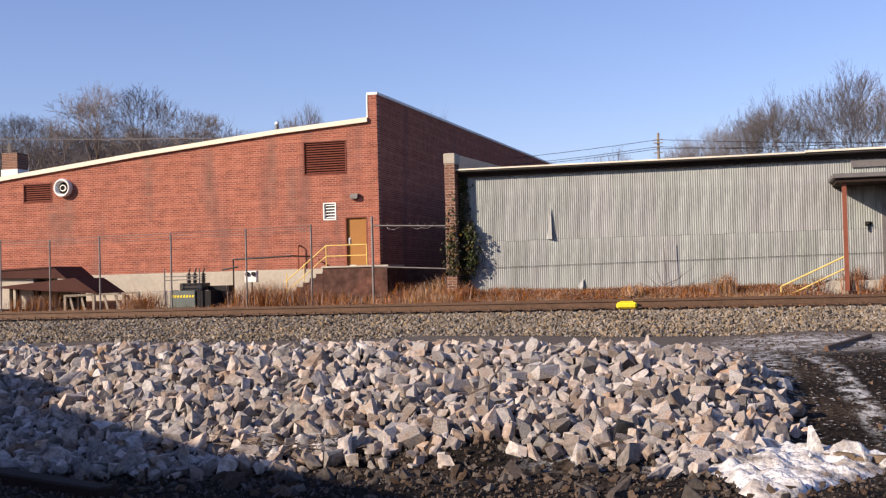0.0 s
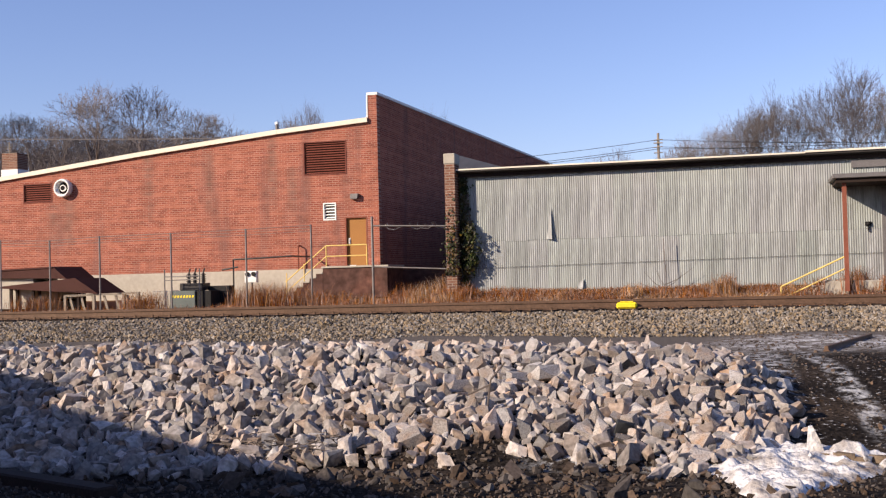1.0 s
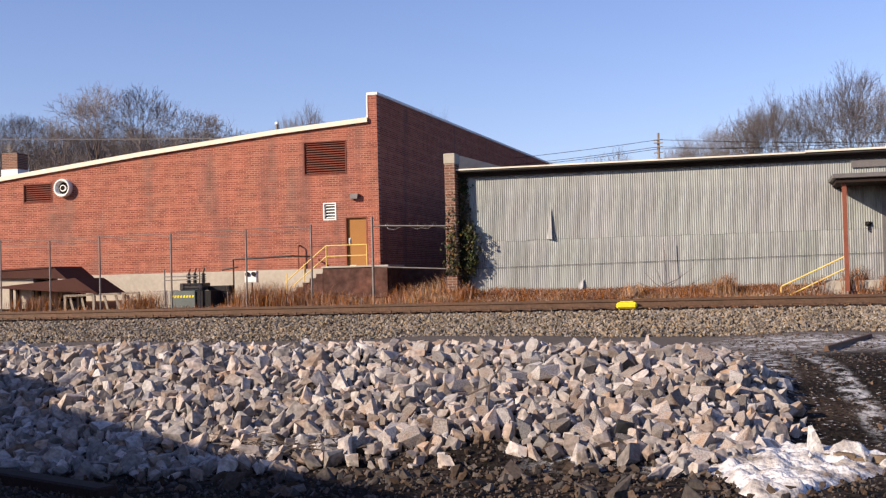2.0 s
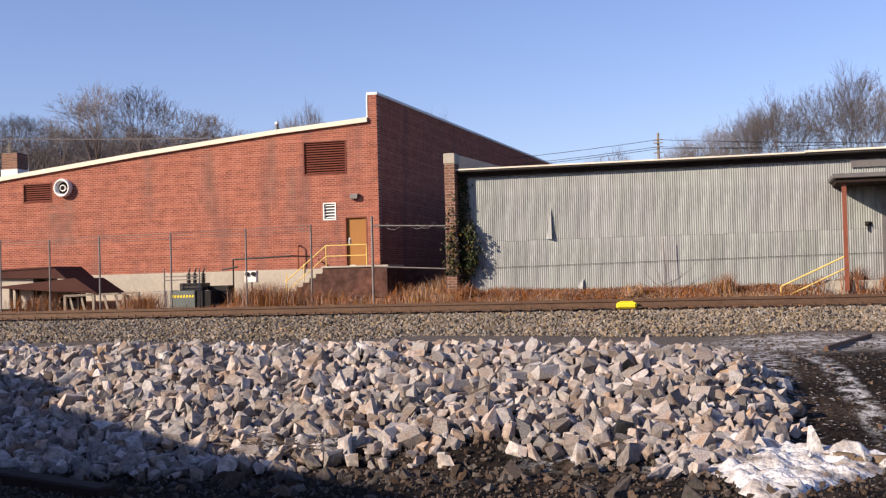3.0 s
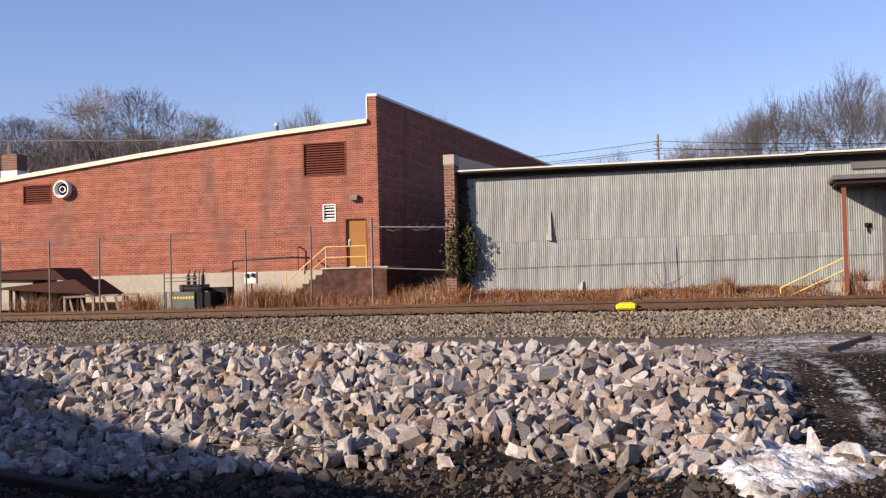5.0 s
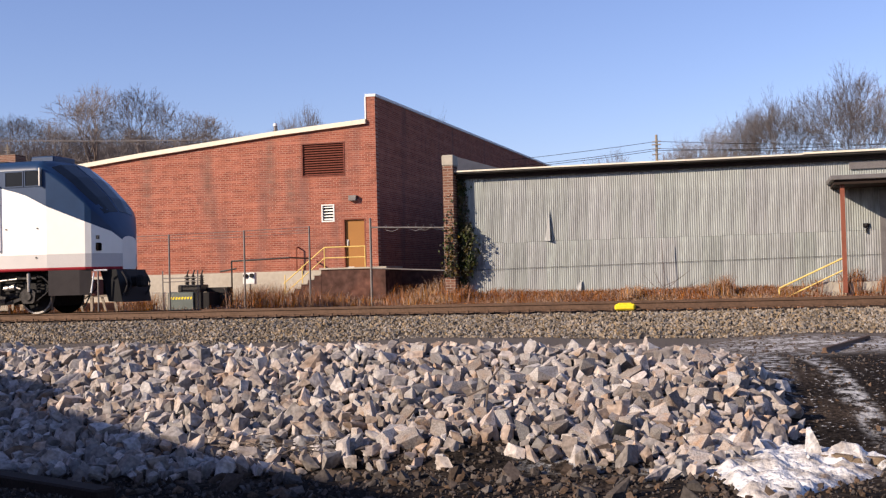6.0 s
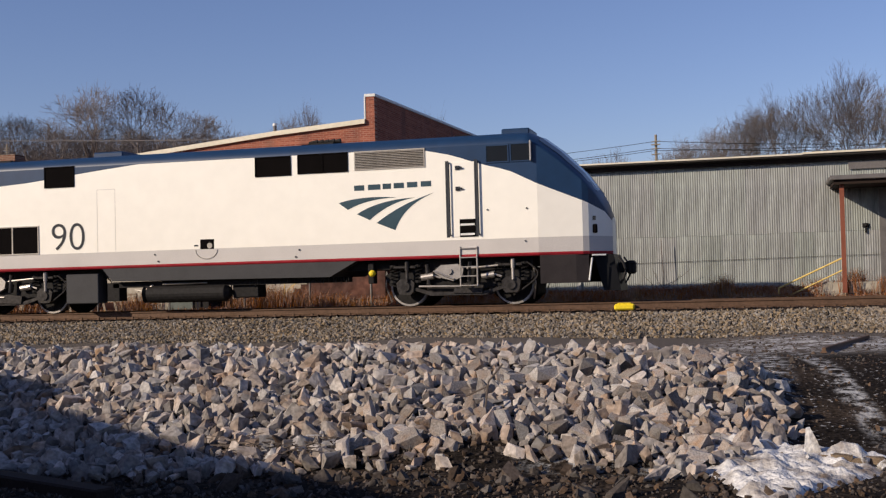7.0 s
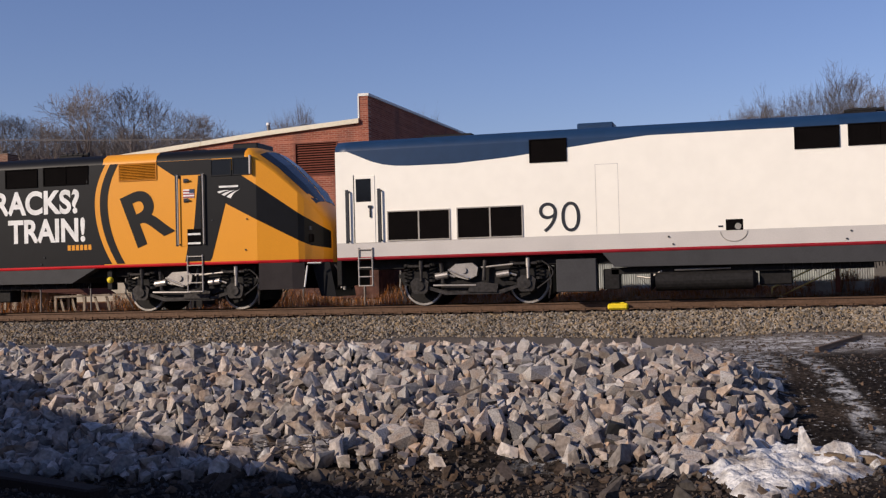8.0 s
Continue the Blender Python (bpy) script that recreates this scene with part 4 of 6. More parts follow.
def decal(name, lower, upper, material, parent, label="", lift=0.004, n=24):
    """A painted band on the near flank between two lines in x and z."""
    x0, x1 = max(lower[0][0], upper[0][0]), min(lower[-1][0], upper[-1][0])
    bm, prev = bmesh.new(), None
    for x in sorted({x0 + (x1 - x0) * k / n for k in range(n + 1)} | {b for b in (-1.68, -0.62, -0.48, -0.34, -0.14) if x0 < b < x1}):
        y = -(half_width(x) + lift)
        cut = (bm.verts.new((x, y, pieces(x, lower))), bm.verts.new((x, y, max(pieces(x, upper), pieces(x, lower) + 0.001))))
        if prev:
            bm.faces.new((prev[0], cut[0], cut[1], prev[1]))
        prev = cut
    return part(name, bm, material, parent, label)


def curve(a, c, b, n=14):
    return [tuple((1 - t) ** 2 * p + 2 * t * (1 - t) * q + t * t * r for p, q, r in zip(a, c, b)) for t in [k / n for k in range(n + 1)]]


def blade(name, a, b, tip, up, lo, material, parent, scale=1.0, at=None):
    """One blade of the emblem: a blunt left end from a to b, drawn out to a tip."""
    pts = curve(a, up, tip) + curve(tip, lo, b)[1:]
    if at:
        pts = [(at[0] + (x + 5.55) * scale, at[1] + (z - 2.4) * scale) for x, z in pts]
    bm = bmesh.new()
    n = len(pts)
    v = [bm.verts.new((x, -HALF - 0.005, z)) for x, z in pts]
    h = n // 2
    for k in range(h):
        q = [v[k], v[k + 1], v[n - 2 - k], v[n - 1 - k]]
        if len(set(q)) == 4:
            bm.faces.new(q)
        elif len(set(q)) == 3:
            bm.faces.new(list(dict.fromkeys(q)))
    return part(name, bm, material, parent)


BLADES = (((-6.80, 2.67), (-6.56, 2.49), (-5.26, 2.755), (-6.20, 2.845), (-6.05, 2.75)),
          ((-6.32, 2.37), (-5.98, 2.21), (-4.78, 2.73), (-5.72, 2.72), (-5.45, 2.65)),
          ((-5.80, 2.13), (-5.31, 1.93), (-4.29, 2.83), (-5.16, 2.59), (-5.08, 2.55)))


def lettering(text, x, z, size, material, parent, stretch=1.0, turn=0.0, bold=0.0, label=""):
    """Painted letters on the near flank, their left foot at x, z."""
    cu = bpy.data.curves.new("lettering", "FONT")
    cu.body, cu.size, cu.extrude, cu.offset = text, size, 0.001, bold
    tmp = new("lettering", cu)
    bpy.context.view_layer.update()
    me = bpy.data.meshes.new_from_object(tmp.evaluated_get(bpy.context.evaluated_depsgraph_get()))
    bpy.data.objects.remove(tmp)
    me.materials.clear()
    me.materials.append(material)
    o = part("lettering", me, None, parent, label)
    o.matrix_basis = pose(x, -HALF - 0.007, z, 90, 0, 0) @ pose(0, 0, 0, 0, 0, turn) @ Matrix.Diagonal((stretch, 1, 1, 1))
    return o


def inset_panel(name, x0, x1, z0, z1, rim, pane, parent, bars=(), y=-HALF, label=""):
    """A framed opening: a rim standing proud, a sunk dark pane, upright bars."""
    w = 0.028
    bm = bmesh.new()
    for a, b, c, d in ((x0, x1, z0, z0 + w), (x0, x1, z1 - w, z1), (x0, x0 + w, z0 + w, z1 - w), (x1 - w, x1, z0 + w, z1 - w)):
        box(bm, a, b, y - 0.022, y + 0.01, c, d)
    for xb in bars:
        box(bm, xb - 0.018, xb + 0.018, y - 0.02, y + 0.01, z0 + w, z1 - w)
    f = part(name, bm, rim, parent, label)
    part("pane", boxed(x0 + w * 0.7, x1 - w * 0.7, y - 0.006, y + 0.01, z0 + w * 0.7, z1 - w * 0.7), pane, f)
    return f


WHEELS = []
ROUND = 0.508


def wheelset(parent, x):
    """Axle with two wheels; it turns as the train rolls."""
    bm = bmesh.new()
    n = 40
    for side in (-1, 1):
        prof = [(0.10, 0.865), (0.17, 0.845), (0.19, 0.80), (0.435, 0.79), (0.455, 0.826), (0.505, 0.826), (0.512, 0.72), (0.545, 0.69), (0.545, 0.675), (0.42, 0.68), (0.10, 0.68)]
        rings = [[bm.verts.new((r * math.cos(2 * math.pi * k / n), side * y, r * math.sin(2 * math.pi * k / n))) for k in range(n)] for r, y in prof]
        for i, (a, b) in enumerate(zip(rings, rings[1:])):
            for k in range(n):
                bm.faces.new((a[k], a[(k + 1) % n], b[(k + 1) % n], b[k])).material_index = 1 if i in (4, 5) else 0
        bm.faces.new(rings[0])
        for k in range(4):
            a = k * math.pi / 2 + 0.4
            box(bm, 0.3 * math.cos(a) - 0.03, 0.3 * math.cos(a) + 0.03, min(side * 0.79, side * 0.80), max(side * 0.79, side * 0.80), 0.3 * math.sin(a) - 0.03, 0.3 * math.sin(a) + 0.03)
    tube(bm, (0, -0.7, 0), (0, 0.7, 0), 0.09, n=12)
    me = mesh_of(bm, "wheelset", UNDER, STEEL)
    ws = new("wheelset", me)
    ws.parent = parent
    ws.location = (x, 0, ROUND)
    tagged(ws, "steel wheels with bright worn rims")
    WHEELS.append(ws)
    return ws


def spring(bm, x, y, z0, z1, r=0.085):
    turns, n = 4, 40
    pts = [(x + r * math.cos(2 * math.pi * turns * k / n), y + r * math.sin(2 * math.pi * turns * k / n), z0 + (z1 - z0) * k / n) for k in range(n + 1)]
    for a, b in zip(pts, pts[1:]):
        tube(bm, a, b, 0.02, n=5, caps=False)


def bogie(parent, cx):
    """Two-axle truck: side frames, boxes, springs, dampers, links."""
    bm = bmesh.new()
    for s in (-1, 1):
        y0, y1 = sorted((s * 0.93, s * 1.10))
        prism(bm, [(cx - 1.95, 0.78), (cx - 1.8, 0.52), (cx - 0.85, 0.46), (cx - 0.6, 0.36), (cx + 0.55, 0.36), (cx + 0.8, 0.46), (cx + 1.8, 0.52), (cx + 1.95, 0.78), (cx + 1.8, 0.86), (cx + 0.75, 0.95), (cx + 0.45, 0.98), (cx - 0.45, 0.98), (cx - 0.75, 0.95), (cx - 1.8, 0.86)], y0, y1)
    box(bm, cx - 0.45, cx + 0.45, -1.0, 1.0, 0.35, 0.7)
    for q in (-1.36, 1.36):
        box(bm, cx + q - 0.55, cx + q + 0.55, -0.62, 0.62, 0.2, 0.9, bev=0.05)
    t = part("truck", bm, UNDER, parent, "grimy two-axle truck frame")
    for ax in (-1.36, 1.36):
        wheelset(t, cx + ax)
    for s in (-1, 1):
        for ax in (-1.36, 1.36):
            x = cx + ax
            b = bmesh.new()
            prism(b, [(x - 0.20, 0.36), (x - 0.14, 0.30), (x + 0.14, 0.30), (x + 0.20, 0.36), (x + 0.24, 0.60), (x + 0.12, 0.70), (x - 0.12, 0.70), (x - 0.24, 0.60)], *sorted((s * 1.0, s * 1.24)))
            tube(b, (x, s * 1.2, 0.5), (x, s * 1.28, 0.5), 0.12, n=14)
            part("axle_box", b, TRUCK, t)
            for d in (-0.33, 0.33):
                b = bmesh.new()
                spring(b, x + d, s * 1.12, 0.66, 1.02)
                tube(b, (x + d, s * 1.12, 1.0), (x + d, s * 1.12, 1.06), 0.11, n=10)
                tube(b, (x + d, s * 1.12, 0.60), (x + d, s * 1.12, 0.66), 0.11, n=10)
                part("coil_spring", b, UNDER, t)
            b = tube(bmesh.new(), (x + 0.06, s * 1.27, 0.62), (x + 0.06, s * 1.27, 0.92), 0.04, n=10)
            tube(b, (x + 0.06, s * 1.27, 0.90), (x + 0.06, s * 1.27, 1.14), 0.055, n=10)
            part("damper", b, STEEL if ax > 0 else TRUCK, t)
        b = bmesh.new()
        prism(b, [(cx - 0.62, 0.86), (cx - 0.42, 1.02), (cx + 0.02, 1.04), (cx + 0.16, 0.92), (cx + 0.12, 0.72), (cx - 0.1, 0.62), (cx - 0.4, 0.70)], *sorted((s * 1.12, s * 1.26)))
        tube(b, (cx - 0.2, s * 1.2, 0.86), (cx - 0.2, s * 1.3, 0.86), 0.075, n=12)
        part("bolster", b, STEEL, t, "cast bright grey bolster bracket")
        b = bmesh.new()
        prism(b, [(cx - 0.12, 0.32), (cx + 0.62, 0.30), (cx + 0.66, 0.50), (cx + 0.2, 0.56), (cx - 0.05, 0.52)], *sorted((s * 1.1, s * 1.24)))
        part("brake_unit", b, TRUCK, t)
        b = tubes([((cx - 0.6, s * 1.28, 0.88), (cx - 0.08, s * 1.28, 0.66)), ((cx - 1.0, s * 1.24, 0.50), (cx + 0.1, s * 1.24, 0.48)), ((cx + 0.25, s * 1.26, 0.92), (cx + 1.05, s * 1.26, 0.98))], 0.026)
        part("link_rod", b, STEEL, t, "worn bright link rods")
        b = bmesh.new()
        prism(b, [(cx - 1.2, 0.42), (cx - 0.7, 0.26), (cx + 0.7, 0.26), (cx + 1.2, 0.42), (cx + 1.2, 0.50), (cx + 0.66, 0.35), (cx - 0.66, 0.35), (cx - 1.2, 0.50)], *sorted((s * 1.13, s * 1.20)))
        part("equaliser_beam", b, TRUCK, t)
        for q in (-0.78, 0.78):
            b = tube(bmesh.new(), (cx + q - 0.16, s * 1.2, 0.72), (cx + q + 0.16, s * 1.2, 0.76), 0.085, n=12)
            tube(b, (cx + q + 0.16, s * 1.2, 0.76), (cx + q + 0.34, s * 1.2, 0.70), 0.03, n=8)
            part("brake_cylinder", b, STEEL, t, "bright brake cylinder")
            part("brake_hanger", prism(bmesh.new(), [(cx + q - 0.05, 0.95), (cx + q + 0.06, 0.95), (cx + q + 0.11, 0.30), (cx + q - 0.02, 0.24)], *sorted((s * 0.92, s * 0.99))), TRUCK, t)
        for q in (-1.9, 1.9):
            part("sand_pipe", sweep(bmesh.new(), [(cx + q, s * 1.05, 0.9), (cx + q * 1.02, s * 1.0, 0.5), (cx + q * 0.97, s * 0.8, 0.12)], 0.022), STEEL, t)
        for q in (-1.36, 1.36):
            part("pedestal_cap", boxed(cx + q - 0.3, cx + q + 0.3, *sorted((s * 1.08, s * 1.27)), 0.955, 1.03, bev=0.02), TRUCK, t)
        for q in (((cx + 0.30, s * 1.25, 0.6), (cx + 0.34, s * 1.25, 1.1)), ((cx - 0.75, s * 1.2, 0.55), (cx - 0.8, s * 1.2, 1.05))):
            part("lateral_damper", tubes([q], 0.05), TRUCK, t)
        b = bmesh.new()
        prev = None
        for k in range(9):
            p = (cx + 1.75 + 0.28 * math.sin(k * 0.45), s * 1.2, 1.05 - 0.085 * k)
            if prev:
                tube(b, prev, p, 0.02, n=6)
            prev = p
        part("sand_hose", b, BLACK_RUBBER, t)
    return t


def ladder(parent, x0, x1, z0, z1, n, material):
    b = tubes([((x, -1.47, z0), (x, -1.47, z1)) for x in (x0, x1)], 0.02, n=8)
    o = part("ladder", b, material, parent, "metal side ladder")
    me = mesh_of(boxed(x0, x1, -1.50, -1.36, -0.012, 0.012), "rung", STEEL)
    for k in range(n):
        part("rung", me, None, o).location = (0, 0, z0 + 0.02 + (z1 - z0 - 0.06) * k / (n - 1))
    return o


def grab_rail(parent, x, z0, z1, material):
    b = tubes([((x, -1.51, z0 + 0.04), (x, -1.51, z1 - 0.04)), ((x, -1.51, z0 + 0.05), (x, -1.44, z0 + 0.05)), ((x, -1.51, z1 - 0.05), (x, -1.44, z1 - 0.05))], 0.022)
    o = part("grab_rail", b, material, parent)
    # no hollow here: a flat dark strip paints in the recess's shade
    part("recess", boxed(x - 0.10, x - 0.02, -1.456, -1.44, z0, z1), LETTER_GREY, o)
    return o


def locomotive(name, label, amber):
    L = thing(name, label, "locomotive")
    if amber:
        loco_shell(L, LOCO_ORANGE, LOCO_ORANGE, LOCO_RED_BRIGHT, LOCO_ORANGE, split=-6.09)
    else:
        loco_shell(L, LOCO_WHITE, LOCO_BAND, LOCO_RED, LOCO_BLUE)
    rim = BROWN_BOX
    RAIL_M = STEEL if amber else LETTER_GREY
    # upper openings
    inset_panel("intake", -9.08, -8.08, 3.44, 3.95, rim, BROWN_BOX, L)
    inset_panel("intake", -7.90, -6.53, 3.46, 3.965, rim, BROWN_BOX, L, bars=(-7.22,))
    inset_panel("intake", -15.29, -14.37, 3.43, 4.0, rim, BROWN_BOX, L, y=-HALF)
    gm = GRILLE_AMBER if amber else GRILLE
    gx = -5.62 if amber else -6.36
    g = inset_panel("radiator_grille", gx, -4.50, 3.48, 3.96, gm, BROWN_BOX, L, label="slatted side grille")
    slat = mesh_of(boxed(gx + 0.03, -4.53, -0.012, 0.012, -0.008, 0.008), "slat", gm)
    for k in range(10):
        o = part("slat", slat, None, g)
        o.location, o.rotation_euler = (0, -HALF - 0.014, 3.53 + 0.0425 * k), (radians(40), 0, 0)
    # cab side window
    inset_panel("cab_window", -2.95, -2.36, 3.50, 3.94, LOCO_BLACK if amber else LOCO_BLUE, GLASS_DARK, L)
    inset_panel("cab_window", -2.33, -1.80, 3.50, 3.96, LOCO_BLACK if amber else LOCO_BLUE, GLASS_DARK, L)
    part("window_deflector", boxed(-1.83, -1.79, -1.56, -1.45, 3.50, 4.0, bev=0.006), STEEL, L)
    # windscreen, on the slope
    for side in (-1, 1):
        bm = bmesh.new()
        rows = [[bm.verts.new((x, side * half_width(x) * k, nose_z(x, k) + 0.012)) for k in (0.04, 0.3, 0.5, 0.7, 0.8)] for x in (-1.66, -1.19, -0.62, -0.3)]
        for a, b in zip(rows, rows[1:]):
            for k in range(4):
                bm.faces.new((a[k], a[k + 1], b[k + 1], b[k]))
        w = part("windscreen", bm, GLASS_DARK, L, "dark sloped windscreen pane")
        w.modifiers.new("thick", "SOLIDIFY").thickness = 0.02
    # cab door, steps and rails
    cd = part("cab_door", boxed(-3.80, -3.24, -1.462, -1.445, 1.70, 3.56, bev=0.004), LOCO_ORANGE if amber else LOCO_WHITE, L)
    hinge = mesh_of(box(boxed(-0.06, 0.05, -0.03, 0.0, -0.05, 0.05), -0.02, 0.12, -0.05, -0.03, -0.02, 0.02), "hinge", LETTER_GREY)
    for z in (3.42, 2.90):
        part("hinge", hinge, None, cd).location = (-3.66, -1.462, z)
    part("step_well", boxed(-3.64, -3.24, -1.468, -1.45, 1.70, 2.14), BROWN_BOX, cd)
    for z in (1.74, 1.98):
        part("tread", boxed(-3.62, -3.26, -1.485, -1.46, z, z + 0.05), LETTER_WHITE, cd)
    grab_rail(L, -3.88, 1.70, 3.60, RAIL_M)
    grab_rail(L, -3.15, 1.70, 3.61, RAIL_M)
    ladder(L, -3.65, -3.22, 0.48, 1.46, 5, STEEL)
    # rear end: door, windows, ladder
    rd = part("rear_door", boxed(-19.80, -19.26, -1.462, -1.445, 1.62, 3.32, bev=0.005), LOCO_BLACK if amber else LOCO_WHITE, L)
    part("door_glass", boxed(-19.76, -19.36, -1.470, -1.46, 2.66, 3.24, bev=0.004), GLASS_DARK, rd)
    part("door_gasket", boxed(-19.83, -19.80, -1.458, -1.445, 1.62, 3.34), LETTER_GREY, rd)
    part("door_handle", box(boxed(-19.44, -19.34, -1.50, -1.46, 2.50, 2.56), -19.40, -19.37, -1.50, -1.46, 2.26, 2.5), LETTER_GREY, rd)
    grab_rail(L, -19.95, 1.62, 2.98, RAIL_M)
    grab_rail(L, -19.10, 1.62, 2.98, RAIL_M)
    ladder(L, -19.72, -19.36, 0.52, 1.50, 5, STEEL)
    inset_panel("engine_window", -18.95, -17.32, 1.64, 2.40, GRILLE, BROWN_BOX, L, bars=(-18.13,))
    inset_panel("engine_window", -17.15, -15.49, 1.64, 2.415, GRILLE, BROWN_BOX, L, bars=(-16.31,))
    if not amber:
        b = bmesh.new()
        for a, c, d, e in ((-13.70, -13.69, 1.62, 3.32), (-13.16, -13.15, 1.62, 3.32), (-13.70, -13.15, 3.31, 3.32)):
            box(b, a, c, -1.453, -1.449, d, e)
        part("access_panel_seam", b, LOCO_BAND, L)
        fill = part("fuel_filler", boxed(-10.68, -10.28, -1.458, -1.44, 1.62, 1.88, bev=0.01), BROWN_BOX, L, "dark fuel filler recess")
        part("filler_cap", tube(bmesh.new(), (-10.40, -1.475, 1.71), (-10.40, -1.45, 1.71), 0.075, n=16), GRILLE, fill)
        b = bmesh.new()
        pts = [(-10.5 + 0.31 * math.cos(a), -1.457, 1.60 + 0.24 * math.sin(a)) for a in [math.pi + math.pi * k / 10 for k in range(11)]]
        for p, q in zip(pts, pts[1:]):
            tube(b, p, q, 0.01, n=5)
        part("drip_ring", b, GRILLE, L)
        part("label_plate", boxed(-10.85, -10.74, -1.457, -1.45, 1.70, 1.74), LETTER_GREY, L)
        lettering("90", -15.14, 1.72, 1.07, LETTER_GREY, L, stretch=1.03, bold=-0.012, label="dark grey painted number")
        for k, (a, b2) in enumerate(((0.0, 0.27), (0.37, 0.33), (0.76, 0.22), (1.05, 0.27), (1.40, 0.27), (1.76, 0.27))):
            part("name_bar", boxed(-6.38 + a, -6.38 + a + b2, -1.455, -1.449, 2.965 + 0.006 * k, 3.10 + 0.006 * k), EMBLEM, L)
        for k in BLADES:
            blade("emblem_blade", *k, EMBLEM, L)
    else:
        # charcoal and amber paint scheme
        ring = [(-6.35 + (0.30 if z > 2.9 else 0.19) * (z - 2.9) ** 2, z) for z in np.linspace(1.29, 3.96, 28).tolist()]

        def arc(dx0, dx1, m, nm):
            bm, prev = bmesh.new(), None
            for x, z in ring:
                y = -1.4545 - (0.0025 if m is LOCO_BLACK else 0)
                c = (bm.verts.new((x + dx0, y, z)), bm.verts.new((x + dx1, y, z)))
                if prev:
                    bm.faces.new((prev[0], prev[1], c[1], c[0]))
                prev = c
            part(nm, bm, m, L)
        arc(-0.36, 0.0, LOCO_BLACK, "dark_field")
        arc(0.0, 0.3, LOCO_ORANGE, "amber_field")
        arc(0.15, 0.38, LOCO_BLACK, "dark_ring")
        decal("cross_arm", [(-4.6, 3.95), (-4.1, 3.62), (-3.55, 3.28), (-2.55, 2.78), (-0.35, 1.62), (-0.02, 1.55)], [(-4.6, 3.955), (-2.9, 3.955), (-2.1, 3.50), (-1.67, 3.22), (-0.35, 2.28), (-0.02, 2.0)], LOCO_BLACK, L, "charcoal diagonal stripe", n=40)
        decal("cross_arm", [(-3.72, 1.29), (-2.98, 1.29), (-2.55, 2.76)], [(-3.72, 1.30), (-3.30, 3.32), (-2.55, 2.90)], LOCO_BLACK, L, lift=0.008, n=20)
        lettering("R", -5.20, 1.70, 1.95, LOCO_BLACK, L, stretch=1.0, turn=21, bold=0.05, label="large tilted dark letter")
        lettering("TRACKS?", -9.93, 2.72, 0.86, LETTER_WHITE, L, stretch=0.90, bold=0.028, label="white painted words")
        lettering("TRAIN!", -9.0, 1.95, 0.86, LETTER_WHITE, L, stretch=0.87, bold=0.028, label="white painted words")
        for k in range(6):
            part("address_bar", boxed(-7.19 + 0.125 * k, -7.10 + 0.125 * k, -1.455, -1.449, 1.69, 1.83), LOCO_ORANGE, L)
        for k in BLADES:
            blade("emblem_blade", *k, LETTER_WHITE, L, scale=0.26, at=(-2.45, 3.02))
        part("name_bar", boxed(-2.72, -2.18, -1.459, -1.449, 3.19, 3.24), LETTER_WHITE, L)
        part("door_stripe", prism(bmesh.new(), [(-3.24, 3.54), (-3.30, 3.54), (-3.50, 1.71), (-3.24, 1.71)], -1.467, -1.4615), LOCO_BLACK, cd)
        fl = part("flag_panel", boxed(-3.74, -3.42, -1.47, -1.45, 2.96, 3.19), LETTER_WHITE, L, "small striped flag decal")
        for k in range(3):
            part("stripe", boxed(-3.74, -3.42, -1.474, -1.468, 2.97 + 0.075 * k, 3.0 + 0.075 * k), LOCO_RED, fl)
        part("canton", boxed(-3.56, -3.42, -1.477, -1.468, 3.09, 3.19), LOCO_BLUE, fl)
    # belly: fuel tank skirt, air reservoir, equipment box
    part("fuel_tank", prism(bmesh.new(), [(-13.6, 1.2), (-13.3, 0.84), (-7.1, 0.80), (-6.35, 1.2)], -1.42, 1.42), LOCO_GREY, L, "dark grey fuel tank skirt")
    part("underframe", boxed(-19.9, -1.9, -1.1, 1.1, 0.95, 1.18), UNDER, L)
    part("belly_beam", boxed(-13.4, -7.4, -1.2, 1.2, 0.66, 0.82), UNDER, L)
    b = tube(bmesh.new(), (-12.35, -1.12, 0.47), (-10.1, -1.12, 0.47), 0.235, n=20)
    for x, s in ((-12.35, -1), (-10.1, 1)):
        tube(b, (x, -1.12, 0.47), (x + 0.12 * s, -1.12, 0.47), 0.235 if s > 0 else 0.12, 0.12 if s > 0 else 0.235, n=20)
    part("air_reservoir", b, UNDER, L, "long dark air tank", smooth=False)
    b = tubes([((-12.2, -1.2, 0.72), (-12.5, -1.2, 0.55)), ((-12.5, -1.2, 0.55), (-12.8, -1.1, 0.6)), ((-11.9, -1.25, 0.73), (-10.6, -1.25, 0.74)), ((-9.9, -1.0, 0.3), (-9.3, -1.0, 0.55))], 0.022)
    part("air_pipe", b, STEEL, L)
    part("equipment_box", boxed(-14.72, -13.74, -1.38, -0.9, 0.26, 1.06, bev=0.02), LOCO_GREY, L)
    part("equipment_box", boxed(-13.6, -13.2, -1.2, -0.8, 0.3, 0.8, bev=0.02), UNDER, L)
    part("battery_box", boxed(-9.95, -9.2, -1.1, -0.6, 0.32, 0.68, bev=0.03), UNDER, L)
    rng = np.random.default_rng(12)
    b = bmesh.new()
    for k in range(40):
        x = -9.4 + 0.07 * k
        tube(b, (x, -1.2 + 0.02 * (k % 3), 0.8), (x + 0.01, -1.2, 0.62 + 0.1 * rng.random()), 0.012, n=4)
    part("hose_row", b, BLACK_RUBBER, L)
